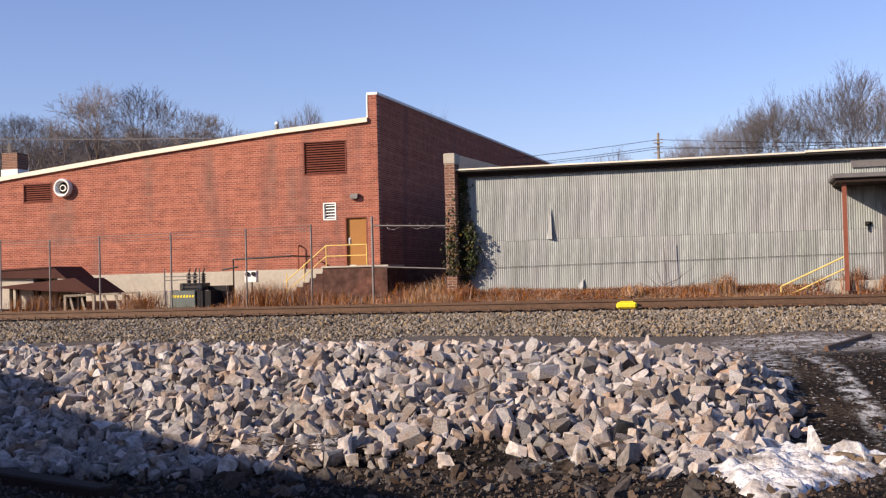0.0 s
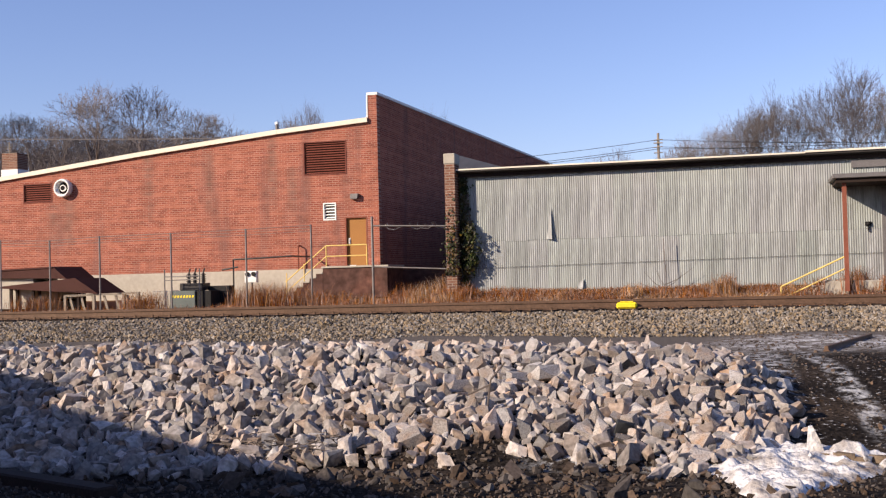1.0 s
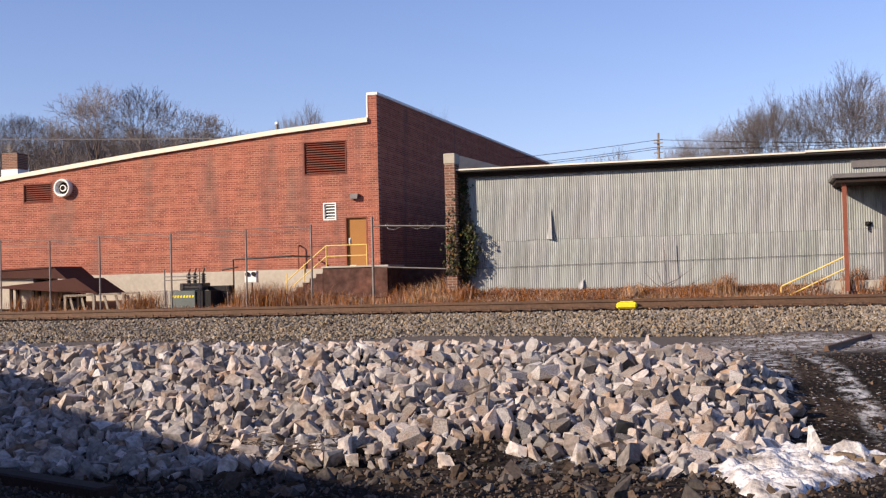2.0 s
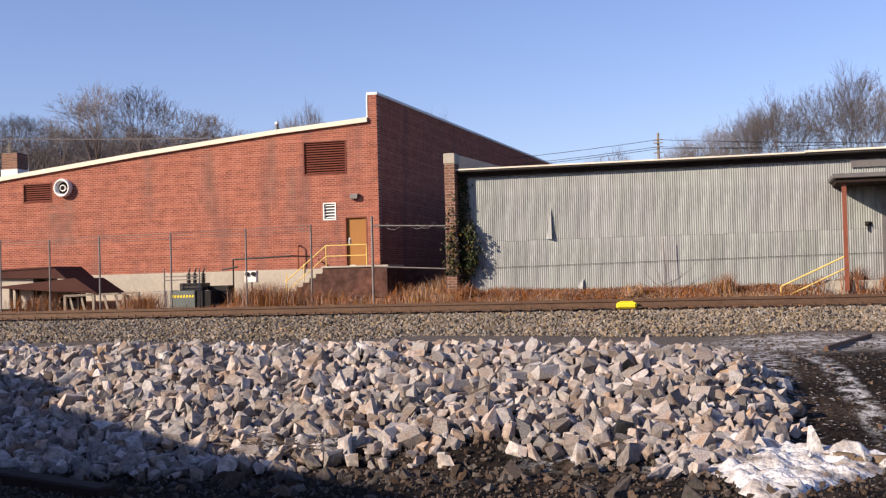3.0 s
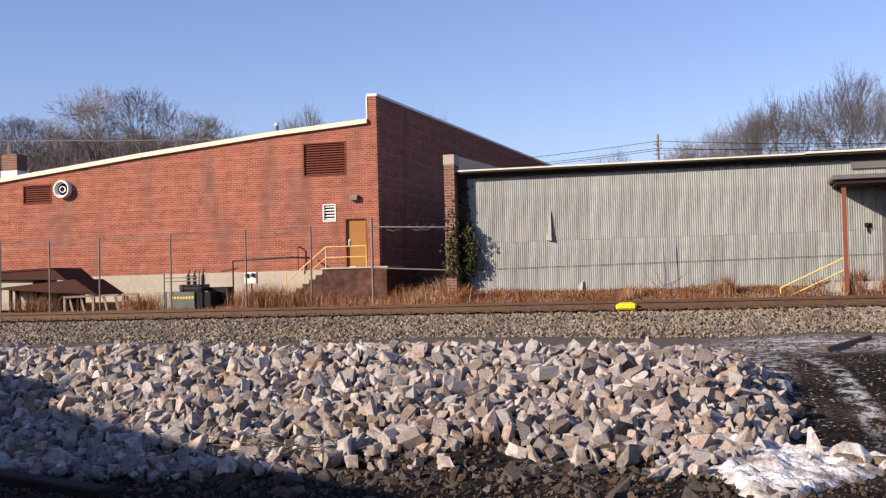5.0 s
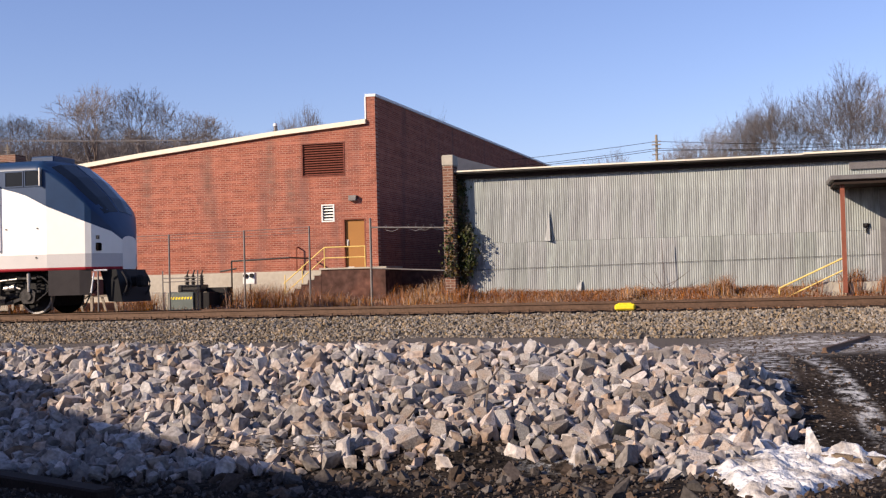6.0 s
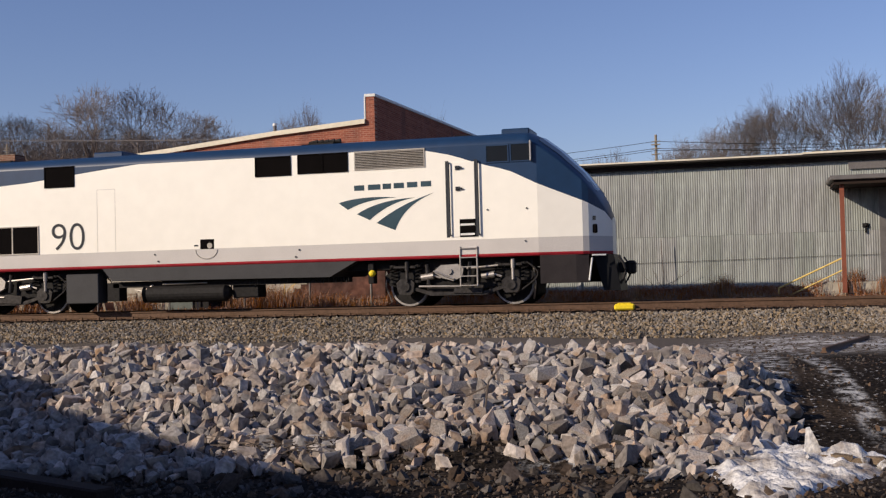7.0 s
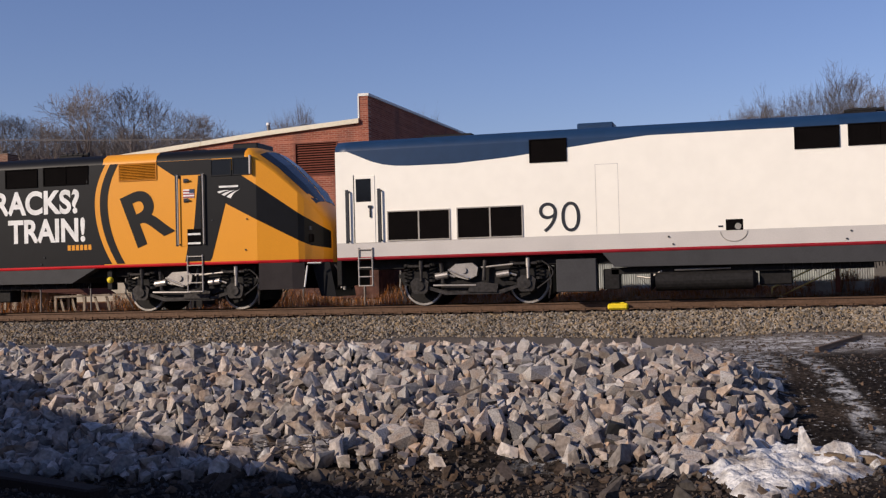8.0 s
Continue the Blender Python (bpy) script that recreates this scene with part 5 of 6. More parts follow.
    part("bell_box", boxed(-6.12, -5.96, -1.28, -1.0, 0.6, 1.15, bev=0.02), UNDER, L)
    bm = bmesh.new()
    bmesh.ops.create_icosphere(bm, subdivisions=2, radius=0.09, matrix=pose(-5.98, -1.36, 0.86))
    part("flange_valve", bm, YELLOW_BRIGHT, L, "yellow painted valve")
    bogie(L, -3.79)
    bogie(L, -16.85)
    # front end
    xs = (-1.66, -1.2, -0.8, -0.5)
    for s in (-1, 1):
        bm = bmesh.new()
        rows = [[bm.verts.new((x, s * half_width(x) * 0.985, z)) for x in xs] for z in (0.50, 1.19)]
        for k in range(3):
            bm.faces.new((rows[0][k], rows[0][k + 1], rows[1][k + 1], rows[1][k]))
        p = part("pilot", bm, LOCO_PILOT, L, "dark grey pilot skirt")
        p.modifiers.new("thick", "SOLIDIFY").thickness = 0.03
    b = bmesh.new()
    prism(b, [(-0.45, 1.18), (0.05, 1.18), (0.16, 0.62), (0.22, 0.28), (-0.2, 0.30)], -0.8, 0.8)
    # near-black in place of blue: the plate's shade is painted in
    part("plow", b, LOCO_BLACK, L, "angled pilot plate")
    b = boxed(0.0, 0.42, -0.12, 0.12, 0.72, 0.98, bev=0.03)
    box(b, 0.30, 0.52, -0.22, 0.16, 0.68, 1.02, bev=0.05)
    part("coupler", b, UNDER, L)
    for y in (-0.7, -0.5, 0.55):
        part("air_hose", sweep(bmesh.new(), [(0.16 + 0.16 * math.sin(k * 0.45), y, 1.12 - 0.1 * k) for k in range(8)], 0.025), BLACK_RUBBER, L)
    part("step_arc", tubes([((-0.42, -1.17, 1.16), (-0.10, -1.02, 1.16)), ((-0.42, -1.17, 1.1), (-0.5, -1.19, 0.55))], 0.022), LETTER_WHITE, L)
    part("headlamp", boxed(-0.42, -0.30, -1.08, -0.92, 1.70, 1.92, bev=0.02), BROWN_BOX, L)
    part("number_bar", boxed(-0.42, -0.33, -1.07, -1.0, 2.02, 2.12), LETTER_GREY, L)
    b = boxed(-20.75, -20.3, -0.12, 0.12, 0.72, 0.98, bev=0.03)
    box(b, -20.8, -20.62, -0.18, 0.22, 0.68, 1.02, bev=0.04)
    part("coupler", b, UNDER, L)
    part("end_sill", boxed(-20.42, -20.28, -1.15, 1.15, 0.55, 1.2, bev=0.02), UNDER, L)
    part("end_cock", tubes([((-20.36, -0.95, 0.5), (-20.36, -0.95, 1.1)), ((-20.36, -0.75, 0.45), (-20.36, -0.75, 1.0))], 0.04), STEEL, L)
    part("diaphragm", boxed(-20.38, -20.29, -0.6, 0.6, 1.3, 3.5, bev=0.03), BLACK_RUBBER, L)
    # roof furniture
    part("antenna_box", boxed(-2.72, -2.0, -0.55, 0.55, 4.26, 4.44, bev=0.03), LOCO_BLUE if not amber else LOCO_BLACK, L)
    b = bmesh.new()
    for k in range(5):
        tube(b, (-7.9 + 0.16 * k, -0.6, 4.36), (-7.9 + 0.16 * k + 0.25, -0.6, 4.37), 0.03, 0.065, n=8)
    box(b, -7.9, -7.2, -0.66, -0.54, 4.24, 4.34)
    part("horn", b, UNDER, L, "cluster of roof air horns")
    part("exhaust_hatch", boxed(-14.2, -13.3, -0.75, 0.75, 4.25, 4.42, bev=0.03), LOCO_BLUE if not amber else LOCO_BLACK, L)
    part("roof_vent", boxed(-18.2, -16.9, -0.6, 0.6, 4.26, 4.36, bev=0.03), UNDER, L)
    part("roof_vent", boxed(-4.0, -3.6, -0.4, 0.4, 4.26, 4.36, bev=0.03), UNDER, L)
    bolt = mesh_of(tube(bmesh.new(), (0, -1.475, 0), (0, -1.445, 0), 0.022, n=8), "bolt", LETTER_GREY)
    for x, z in ((-2.93, 2.35), (-1.95, 2.35), (-12.0, 1.52), (-7.9, 1.52), (-11.9, 1.34), (-8.0, 1.34), (-2.0, 1.55)):
        part("bolt", bolt, None, L).location = (x, 0, z)
    return L


LEAD = locomotive("passenger_locomotive", "white and blue streamlined diesel locomotive with red stripe", False)
SECOND = locomotive("painted_locomotive", "charcoal and amber diesel locomotive coupled behind the white one", True)


# ---- trees ----
def branch(vs, fs, a, b, r0, r1, n):
    a, b = Vector(a), Vector(b)
    d = (b - a).normalized()
    u = d.orthogonal().normalized()
    w = d.cross(u)
    base = len(vs)
    for p, r in ((a, r0), (b, r1)):
        for k in range(n):
            q = p + r * (math.cos(6.2832 * k / n) * u + math.sin(6.2832 * k / n) * w)
            vs.append(q[:])
    for k in range(n):
        fs.append((base + k, base + (k + 1) % n, base + n + (k + 1) % n, base + n + k))


def bare_tree(name, label, seed, tall, wide, levels=8, trunk=0.3, twig_r=0.012, open_by=1.0, side_twigs=3):
    """A leafless tree: a trunk that forks again and again into curved, tapering limbs with fine twigs."""
    rng = np.random.default_rng(seed)
    tv, tf, cv, cf = [], [], [], []

    def grow(p, d, length, r, level):
        segs = 4 if level == 0 else (3 if level < 4 else 2)
        r_end = max(twig_r * 0.6, r * (0.85 if level == 0 else 0.78))
        for k in range(segs):
            d = (d + Vector(rng.normal(0, 0.05 if level < 2 else 0.12, 3)) + Vector((0, 0, 0.05))).normalized()
            q = p + d * (length / segs)
            a, b = r + (r_end - r) * k / segs, r + (r_end - r) * (k + 1) / segs
            branch(*((tv, tf) if level < 3 else (cv, cf)), p, q, a, b, 8 if level < 2 else (5 if level < 4 else 3))
            p = q
            if level >= 3:
                for _ in range(side_twigs):
                    side = Vector(rng.normal(0, 1, 3))
                    e = p + (d * 0.8 + side * 0.45 + Vector((0, 0, 0.15))) * length * rng.uniform(0.25, 0.6)
                    branch(cv, cf, p, e, twig_r, twig_r * 0.4, 3)
        if level >= levels:
            return
        forks = 2 if level and rng.random() < 0.62 else 3
        turn = rng.uniform(0, 6.28)
        u = d.orthogonal().normalized()
        w = d.cross(u)
        for i in range(forks):
            a = turn + 6.2832 * i / forks + rng.normal(0, 0.35)
            lean = radians(rng.uniform(14, 38) * open_by * (0.75 if level < 2 else 1.0))
            nd = (d * math.cos(lean) + (u * math.cos(a) + w * math.sin(a)) * math.sin(lean)).normalized()
            grow(p, nd, length * rng.uniform(0.72, 0.92) if level else tall * 0.2, max(twig_r, r_end * (0.76 if forks == 2 else 0.66)), level + 1)

    grow(Vector((0, 0, -0.4)), Vector((rng.normal(0, 0.04), rng.normal(0, 0.04), 1)), tall * trunk, tall * 0.026, 0)
    t = thing(name, label, "tree")
    high = np.percentile([v[2] for v in cv], 99.7)
    lean = np.mean(cv, axis=0) / np.mean([v[2] for v in cv])
    for vs in (tv, cv):
        vs[:] = [(x - lean[0] * z, y - lean[1] * z, z) for x, y, z in vs]
    half = np.percentile([math.hypot(v[0], v[1]) for v in cv], 97)
    for vs in (tv, cv):
        vs[:] = [(x * wide / 2 / half, y * wide / 2 / half, z * tall / high) for x, y, z in vs]
    part("trunk", from_lists("trunk", tv, tf, BARK), None, t)
    part("crown", from_lists("crown", cv, cf, TWIG), None, t)
    return t


def plant(kinds, spots, label, group, rng):
    """Stand copies of the kinds at x, y with their tops at the height given; the kinds themselves take the first spots."""
    for i, (x, y, top, wide) in enumerate(spots):
        src = kinds[i % len(kinds)]
        z = height(x, y) - 0.15
        m = pose(x, y, z, 0, 0, rng.uniform(0, 360))
        if i < len(kinds):
            src.matrix_basis = m
            o = src
        else:
            o = copy_thing(src, m)
        o.scale = (wide / 10, wide / 10, (top - z) / 10)
        tagged(o, label, group=group)


def build_trees():
    rng = np.random.default_rng(21)
    lab = "bare winter tree with grey-brown twigs on the hillside"
    # each kind is ten metres tall and wide before it is scaled
    round_heads = [bare_tree("bare_tree", lab, s, 10, 10, 7, 0.2, 0.0125, 1.05, 2) for s in (1, 5, 8)]
    plant(round_heads, [(-71.6, 118, 23.8, 11), (-63.8, 116, 22.6, 10), (-59.0, 121, 20.2, 9), (-78.5, 124, 20.8, 8.5), (-84.5, 126, 21.9, 9), (-90.5, 130, 22.6, 9), (-74.0, 132, 20.6, 9), (-67.0, 134, 20.2, 9), (-81.5, 138, 22.4, 10), (-56.0, 130, 18.9, 8)], lab, "hillside trees", rng)
    slim = [bare_tree("bare_tree", lab, s, 10, 10, 7, 0.3, 0.010, 0.85, 1) for s in (3, 12)]
    plant(slim, [(-43.2, 112, 19.1, 5.2), (-46.2, 114, 18.4, 4.6), (-48.6, 118, 17.9, 5), (-30.1, 112, 17.2, 5), (-18.9, 150, 16.7, 7.5), (-16.6, 152, 15.9, 6)], "small bare tree behind the rooftops", "rooftop trees", rng)
    fans = [bare_tree("bare_tree", lab, s, 10, 10, 8, 0.26, 0.0065, 0.85, 2) for s in (13, 17, 23)]
    plant(fans, [(5.6, 80, 13.4, 9.0), (2.0, 82, 12.3, 7.6), (-0.4, 84, 11.7, 7), (-2.7, 86, 11.2, 6.4), (-4.6, 88, 10.4, 5.6), (8.6, 84, 12.6, 8), (-6.2, 90, 9.5, 5)], "tall bare tree with a fine fan of twigs", "trees behind the shed", rng)
    # far brush on the hill
    vs, fs = [], []
    for _ in range(3000):
        x = rng.uniform(-104, -52)
        y = rng.uniform(118, 160)
        z = height(x, y)
        h = rng.uniform(2.2, 5.0) + 2.0 * smooth_step(-72, -84, x) * rng.random()
        p = Vector((x, y, z - 0.3))
        q = p + Vector((rng.normal(0, 0.7), rng.normal(0, 0.7), h))
        branch(vs, fs, p, q, 0.05, 0.015, 3)
        for _ in range(4):
            r = p.lerp(q, rng.uniform(0.3, 0.9))
            branch(vs, fs, r, r + Vector((rng.normal(0, 0.8), rng.normal(0, 0.8), rng.uniform(0.3, 1.3))), 0.022, 0.012, 3)
    g = new("brushwood", from_lists("brushwood", vs, fs, TWIG))
    tagged(g, "dense leafless brush covering the far hillside", "brush", kind="stuff")


build_trees()


def build_sapling():
    t = thing("sapling", "thin leafless sapling beside the corrugated wall", "sapling")
    t.matrix_basis = pose(-2.85, SHED_Y - 0.35, 0.1)
    vs, fs = [], []
    for dx, dz, lift in ((-0.62, 0.55, 0.05), (0.55, 0.42, 0.1), (-0.3, 0.6, 0.15), (0.85, 0.5, 0.2), (-0.85, 0.3, 0.0)):
        a, m, e = Vector((0.1, 0, lift)), Vector((0.1 + dx * 0.5, 0.05, lift + dz * 0.35)), Vector((0.1 + dx, 0.0, lift + dz))
        branch(vs, fs, a, m, 0.011, 0.008, 5)
        branch(vs, fs, m, e, 0.008, 0.004, 5)
        branch(vs, fs, m, m + Vector((dx * 0.15, -0.05, 0.25)), 0.006, 0.003, 4)
    part("branches", from_lists("branches", vs, fs, BARK), None, t)
    s = bmesh.new()
    pts = [(0, 0, 0), (0.01, 0, 0.6), (-0.02, 0, 1.2), (-0.03, 0.0, 1.62)]
    for a, b in zip(pts, pts[1:]):
        tube(s, a, b, 0.014, 0.011, n=6)
    part("stem", s, BARK, t).location = (0.12, 0, 0)


build_sapling()


# ---- dry grass and ivy ----
def build_grass():
    rng = np.random.default_rng(8)
    vs, fs = [], []

    def tuft(x, y, z, n, h, w):
        for _ in range(n):
            a, lean = rng.uniform(0, 6.28), rng.uniform(0.1, 0.85)
            bx, by = x + rng.normal(0, w), y + rng.normal(0, w)
            hh = h * rng.uniform(0.55, 1.15)
            d = Vector((math.cos(a), math.sin(a), 0))
            s = Vector((math.cos(a + 1.57), math.sin(a + 1.57), 0)) * rng.uniform(0.003, 0.008)
            p0, p1, p2 = Vector((bx, by, z)), Vector((bx, by, z + hh * 0.6)) + d * hh * lean * 0.3, Vector((bx, by, z + hh * 0.95)) + d * hh * lean
            b = len(vs)
            vs.extend([(p0 - s)[:], (p0 + s)[:], (p1 + s * 0.8)[:], (p1 - s * 0.8)[:], p2[:]])
            fs.extend([(b, b + 1, b + 2, b + 3), (b + 3, b + 2, b + 4)])

    for _ in range(2300):
        x, y = rng.uniform(-10, 6), rng.uniform(34.2, SHED_Y - 0.15)
        k = noise.noise((x * 0.8, y * 0.8, 0))
        tuft(x, y, height(x, y) - 0.02, 22, 0.20 + 0.25 * max(0, k), 0.13)
    for x, h in ((-0.9, 0.65), (-1.05, 0.55), (2.6, 0.7), (2.8, 0.75), (1.7, 0.5), (-8.9, 0.55), (3.5, 0.5), (-3.6, 0.4)):
        for _ in range(10):
            tuft(x + rng.normal(0, 0.12), SHED_Y - 1.2 + rng.normal(0, 0.3), 0.0, 22, h, 0.08)
    for _ in range(2000):
        x, y = rng.uniform(-31, -9.3), rng.uniform(34.5, 41.5)
        if rng.random() > 0.10 + 0.45 * smooth_step(-20.0, -18.5, x):
            continue
        k = noise.noise((x * 0.5, y * 0.5, 9))
        tuft(x, y, height(x, y) - 0.02, 10, 0.17 + 0.4 * max(0, k), 0.15)
    for cx, h in ((-16.4, 0.95), (-17.2, 0.9), (-15.4, 0.85), (-14.4, 0.6), (-11.0, 0.8), (-11.6, 0.55), (-9.9, 0.8), (-21.3, 0.75), (-25.6, 0.7), (-13.5, 0.45)):
        for _ in range(30):
            x, y = cx + rng.normal(0, 0.36), 38.4 + rng.normal(0, 0.6)
            tuft(x, y, height(x, y), 22, h, 0.14)
    g = new("dry_grass", from_lists("dry_grass", vs, fs, GRASS))
    tagged(g, "tall orange-brown dead grass behind the track", "grass", kind="stuff")


build_grass()


def build_ivy():
    rng = np.random.default_rng(10)
    vs, fs = [], []

    def leaf(x, y, z, s):
        q = Euler((rng.uniform(-0.8, 0.8) + 1.2, rng.uniform(-0.9, 0.9), rng.uniform(0, 6.28))).to_matrix()
        b = len(vs)
        for p in ((0, -s, 0), (s * 0.8, -s * 0.2, 0.012), (s * 0.3, s * 0.4, 0), (0, s * 1.2, 0), (-s * 0.3, s * 0.4, 0), (-s * 0.8, -s * 0.2, 0.012)):
            vs.append((q @ Vector(p) + Vector((x, y, z)))[:])
        fs.extend([(b, b + 1, b + 2), (b, b + 2, b + 4), (b + 2, b + 3, b + 4), (b, b + 4, b + 5)])

    for _ in range(1700):
        # a thin mat on the cladding behind the pier
        z = rng.uniform(0.35, 3.85)
        leaf(-9.16 + abs(rng.normal(0, 0.2)) * (0.6 + 0.5 * noise.noise((0, 0, z * 1.7))), SHED_Y - 0.05 - abs(rng.normal(0, 0.07)), z, rng.uniform(0.03, 0.06))
    sprays = [(rng.uniform(-9.15, -8.75), rng.uniform(1.0, 2.35)) for _ in range(26)]
    for cx, cz in sprays:
        # bushy sprays that stand out into the sun
        out = rng.uniform(0.15, 0.45)
        reach = rng.uniform(0.05, 0.55) * (1.0 if 1.2 < cz < 2.1 else 0.5)
        for k in range(48):
            t = rng.random()
            leaf(cx + reach * t + rng.normal(0, 0.06), SHED_Y - 0.1 - out * t + rng.normal(0, 0.05), cz + 0.12 * t - 0.2 * t * t + rng.normal(0, 0.09), rng.uniform(0.03, 0.065))
    for _ in range(400):
        # over the pier's face
        z = 0.75 + abs(rng.normal(0.6, 0.75))
        leaf(-9.38 + rng.normal(0.02, 0.12), SHED_Y - 0.57 - 0.06 * rng.random(), z, rng.uniform(0.03, 0.06))
    iv = thing("ivy", "dark green ivy climbing the brick pier", "ivy")
    part("leaves", from_lists("leaves", vs, fs, IVY), None, iv, kind="stuff")
    bm = bmesh.new()
    for k in range(7):
        x = -9.2 + 0.06 * k
        prev = (x, SHED_Y - 0.1, -0.1)
        for j in range(8):
            q = (x + rng.normal(0, 0.06), SHED_Y - 0.08 - 0.05 * rng.random(), 0.4 + 0.42 * j)
            tube(bm, prev, q, 0.016, 0.012, n=5)
            prev = q
    part("vine", bm, BARK, iv)


build_ivy()


# ---- yard clutter behind the track ----
def build_clutter():
    y = 41.0
    t = thing("transformer", "grey pad transformer with hazard stripe and bushings", "transformer", (0, y, 0))
    part("cabinet", boxed(-21.43, -20.38, -0.45, 0.45, -0.2, 0.46, bev=0.02), mat("dull_green_cabinet", (0.11, 0.13, 0.12), 0.6), t)
    for k in range(8):
        part("hazard_stripe", prism(bmesh.new(), [(-21.36 + 0.12 * k, 0.20), (-21.29 + 0.12 * k, 0.20), (-21.26 + 0.12 * k, 0.29), (-21.33 + 0.12 * k, 0.29)], -0.456, -0.45), YELLOW_BRIGHT, t)
    part("tank", boxed(-21.25, -20.3, 0.0, 0.7, 0.46, 0.74, bev=0.03), TRUCK, t)
    for x in (-21.0, -20.75, -20.4):
        b = tube(bmesh.new(), (x, 0.3, 0.74), (x, 0.3, 1.12), 0.07, 0.05, n=10)
        for k in range(4):
            tube(b, (x, 0.3, 0.8 + 0.08 * k), (x, 0.3, 0.83 + 0.08 * k), 0.105, n=10)
        tube(b, (x, 0.3, 1.12), (x + 0.06, 0.3, 1.3), 0.03, n=6)
        part("bushing", b, TRUCK, t)
    for x in (-21.6, -20.16):
        part("stand_post", tubes([((x, -0.5, -0.2), (x, -0.5, 1.28))], 0.025), GALV_POST, t)
    part("guard_bar", tubes([((-21.6, -0.5, 0.86), (-20.16, -0.5, 0.88)), ((-21.6, -0.5, 1.0), (-20.16, -0.5, 1.0))], 0.02), GALV_POST, t)
    b = thing("switch_cabinet", "black steel electrical cabinet beside the transformer", "cabinet", (0, y, 0))
    part("body", boxed(-20.33, -19.75, -0.4, 0.4, -0.2, 0.45, bev=0.015), UNDER, b)
    part("top_box", boxed(-20.25, -19.4, 0.42, 0.9, -0.2, 0.62, bev=0.015), UNDER, b)
    c = thing("concrete_barrier", "pale concrete block in the grass", "block", (0, y, 0))
    part("block", boxed(-22.35, -21.5, -0.1, 0.5, -0.2, 0.48, bev=0.03), CONCRETE, c)
    m = thing("meter_box", "white electrical meter box on a post", "meter box", (0, 44, 0))
    part("box", boxed(-19.88, -19.36, -0.1, 0.1, 0.71, 1.17, bev=0.02), WHITE_TRIM, m)
    for x in (-19.75, -19.48):
        part("dial", tube(bmesh.new(), (x, -0.16, 1.05), (x, -0.1, 1.05), 0.09, n=16), UNDER, m)
    part("post", tubes([((-20.4, 0, 0), (-20.4, 0, 1.65)), ((-19.6, 0, 0), (-19.6, 0, 0.71))], 0.035), TRUCK, m)
    part("conduit", tubes([((-20.4, 0, 1.65), (-17.9, 0, 1.72)), ((-20.9, 0, 1.25), (-20.2, 0, 1.35)), ((-17.9, 0, 1.72), (-17.9, 2.3, 1.72))], 0.035), TRUCK, m)
    pp = thing("wall_pipe", "rusty pipe rising along the brick wall", "pipe", (0, FACE_Y - 0.25, 0))
    part("pipe", tubes([((-18.5, 0, 1.2), (-18.5, 0, 2.2)), ((-18.5, 0, 2.2), (-18.5, 0.25, 2.2))], 0.03), RUST_POST, pp)
    # two low lean-to roofs
    for nm, lab, rm, pts, yy in (("lean_to_shed", "low shed with a rusty gabled roof", ROOF_RUST, [(-31.5, 1.42), (-26.9, 1.54), (-26.25, 1.02), (-27.0, 1.08), (-31.5, 1.18)], 42.0),
                                 ("open_shelter", "low open shelter with a dark sagging roof", ROOF_RUST, [(-29.0, 0.80), (-28.9, 0.72), (-24.65, 0.42), (-25.65, 1.06)], 41.6)):
        s = thing(nm, lab, "shelter", (0, yy, 0))
        part("roof", prism(bmesh.new(), pts, -0.7, 1.4), rm, s)
        part("fascia", prism(bmesh.new(), [(a, z - 0.06) for a, z in (pts[0], pts[1])] + [(a, z + 0.0) for a, z in (pts[1], pts[0])], -0.74, -0.70), rm, s)
        if nm == "lean_to_shed":
            part("wall", boxed(-31.5, -27.9, -0.5, 1.2, -0.1, 1.16), CONCRETE, s)
        for x in (-28.6, -27.6, -25.6):
            part("post", boxed(x - 0.05, x + 0.05, -0.6, -0.5, -0.2, 0.76), WOOD_DARK, s)
    f = thing("low_rail_fence", "low weathered plank fence in the grass", "fence", (0, y, 0))
    part("top_plank", prism(bmesh.new(), [(-26.2, 0.33), (-22.95, 0.39), (-22.95, 0.46), (-26.2, 0.41)], -0.04, 0.04), WOOD_GREY, f)
    for x in (-26.15, -24.9, -23.6, -23.0):
        part("post", boxed(x - 0.05, x + 0.05, -0.05, 0.05, -0.3, 0.38), WOOD_GREY, f)
    for k in range(6):
        part("plank", prism(bmesh.new(), [(-25.9 + 0.5 * k, -0.2), (-25.8 + 0.5 * k, -0.2), (-25.95 + 0.5 * k, 0.35), (-26.05 + 0.5 * k, 0.35)], 0.05, 0.09), WOOD_GREY, f)
    g = thing("concrete_retaining_wall", "low cream concrete wall behind the shelters", "wall", (0, 43.5, 0))
    part("wall", boxed(-33, -27.0, 0, 0.2, -0.2, 0.62), CONCRETE, g)
    part("rail", boxed(-33, -27.2, -0.2, -0.12, 0.15, 0.24), WOOD_DARK, g)


build_clutter()


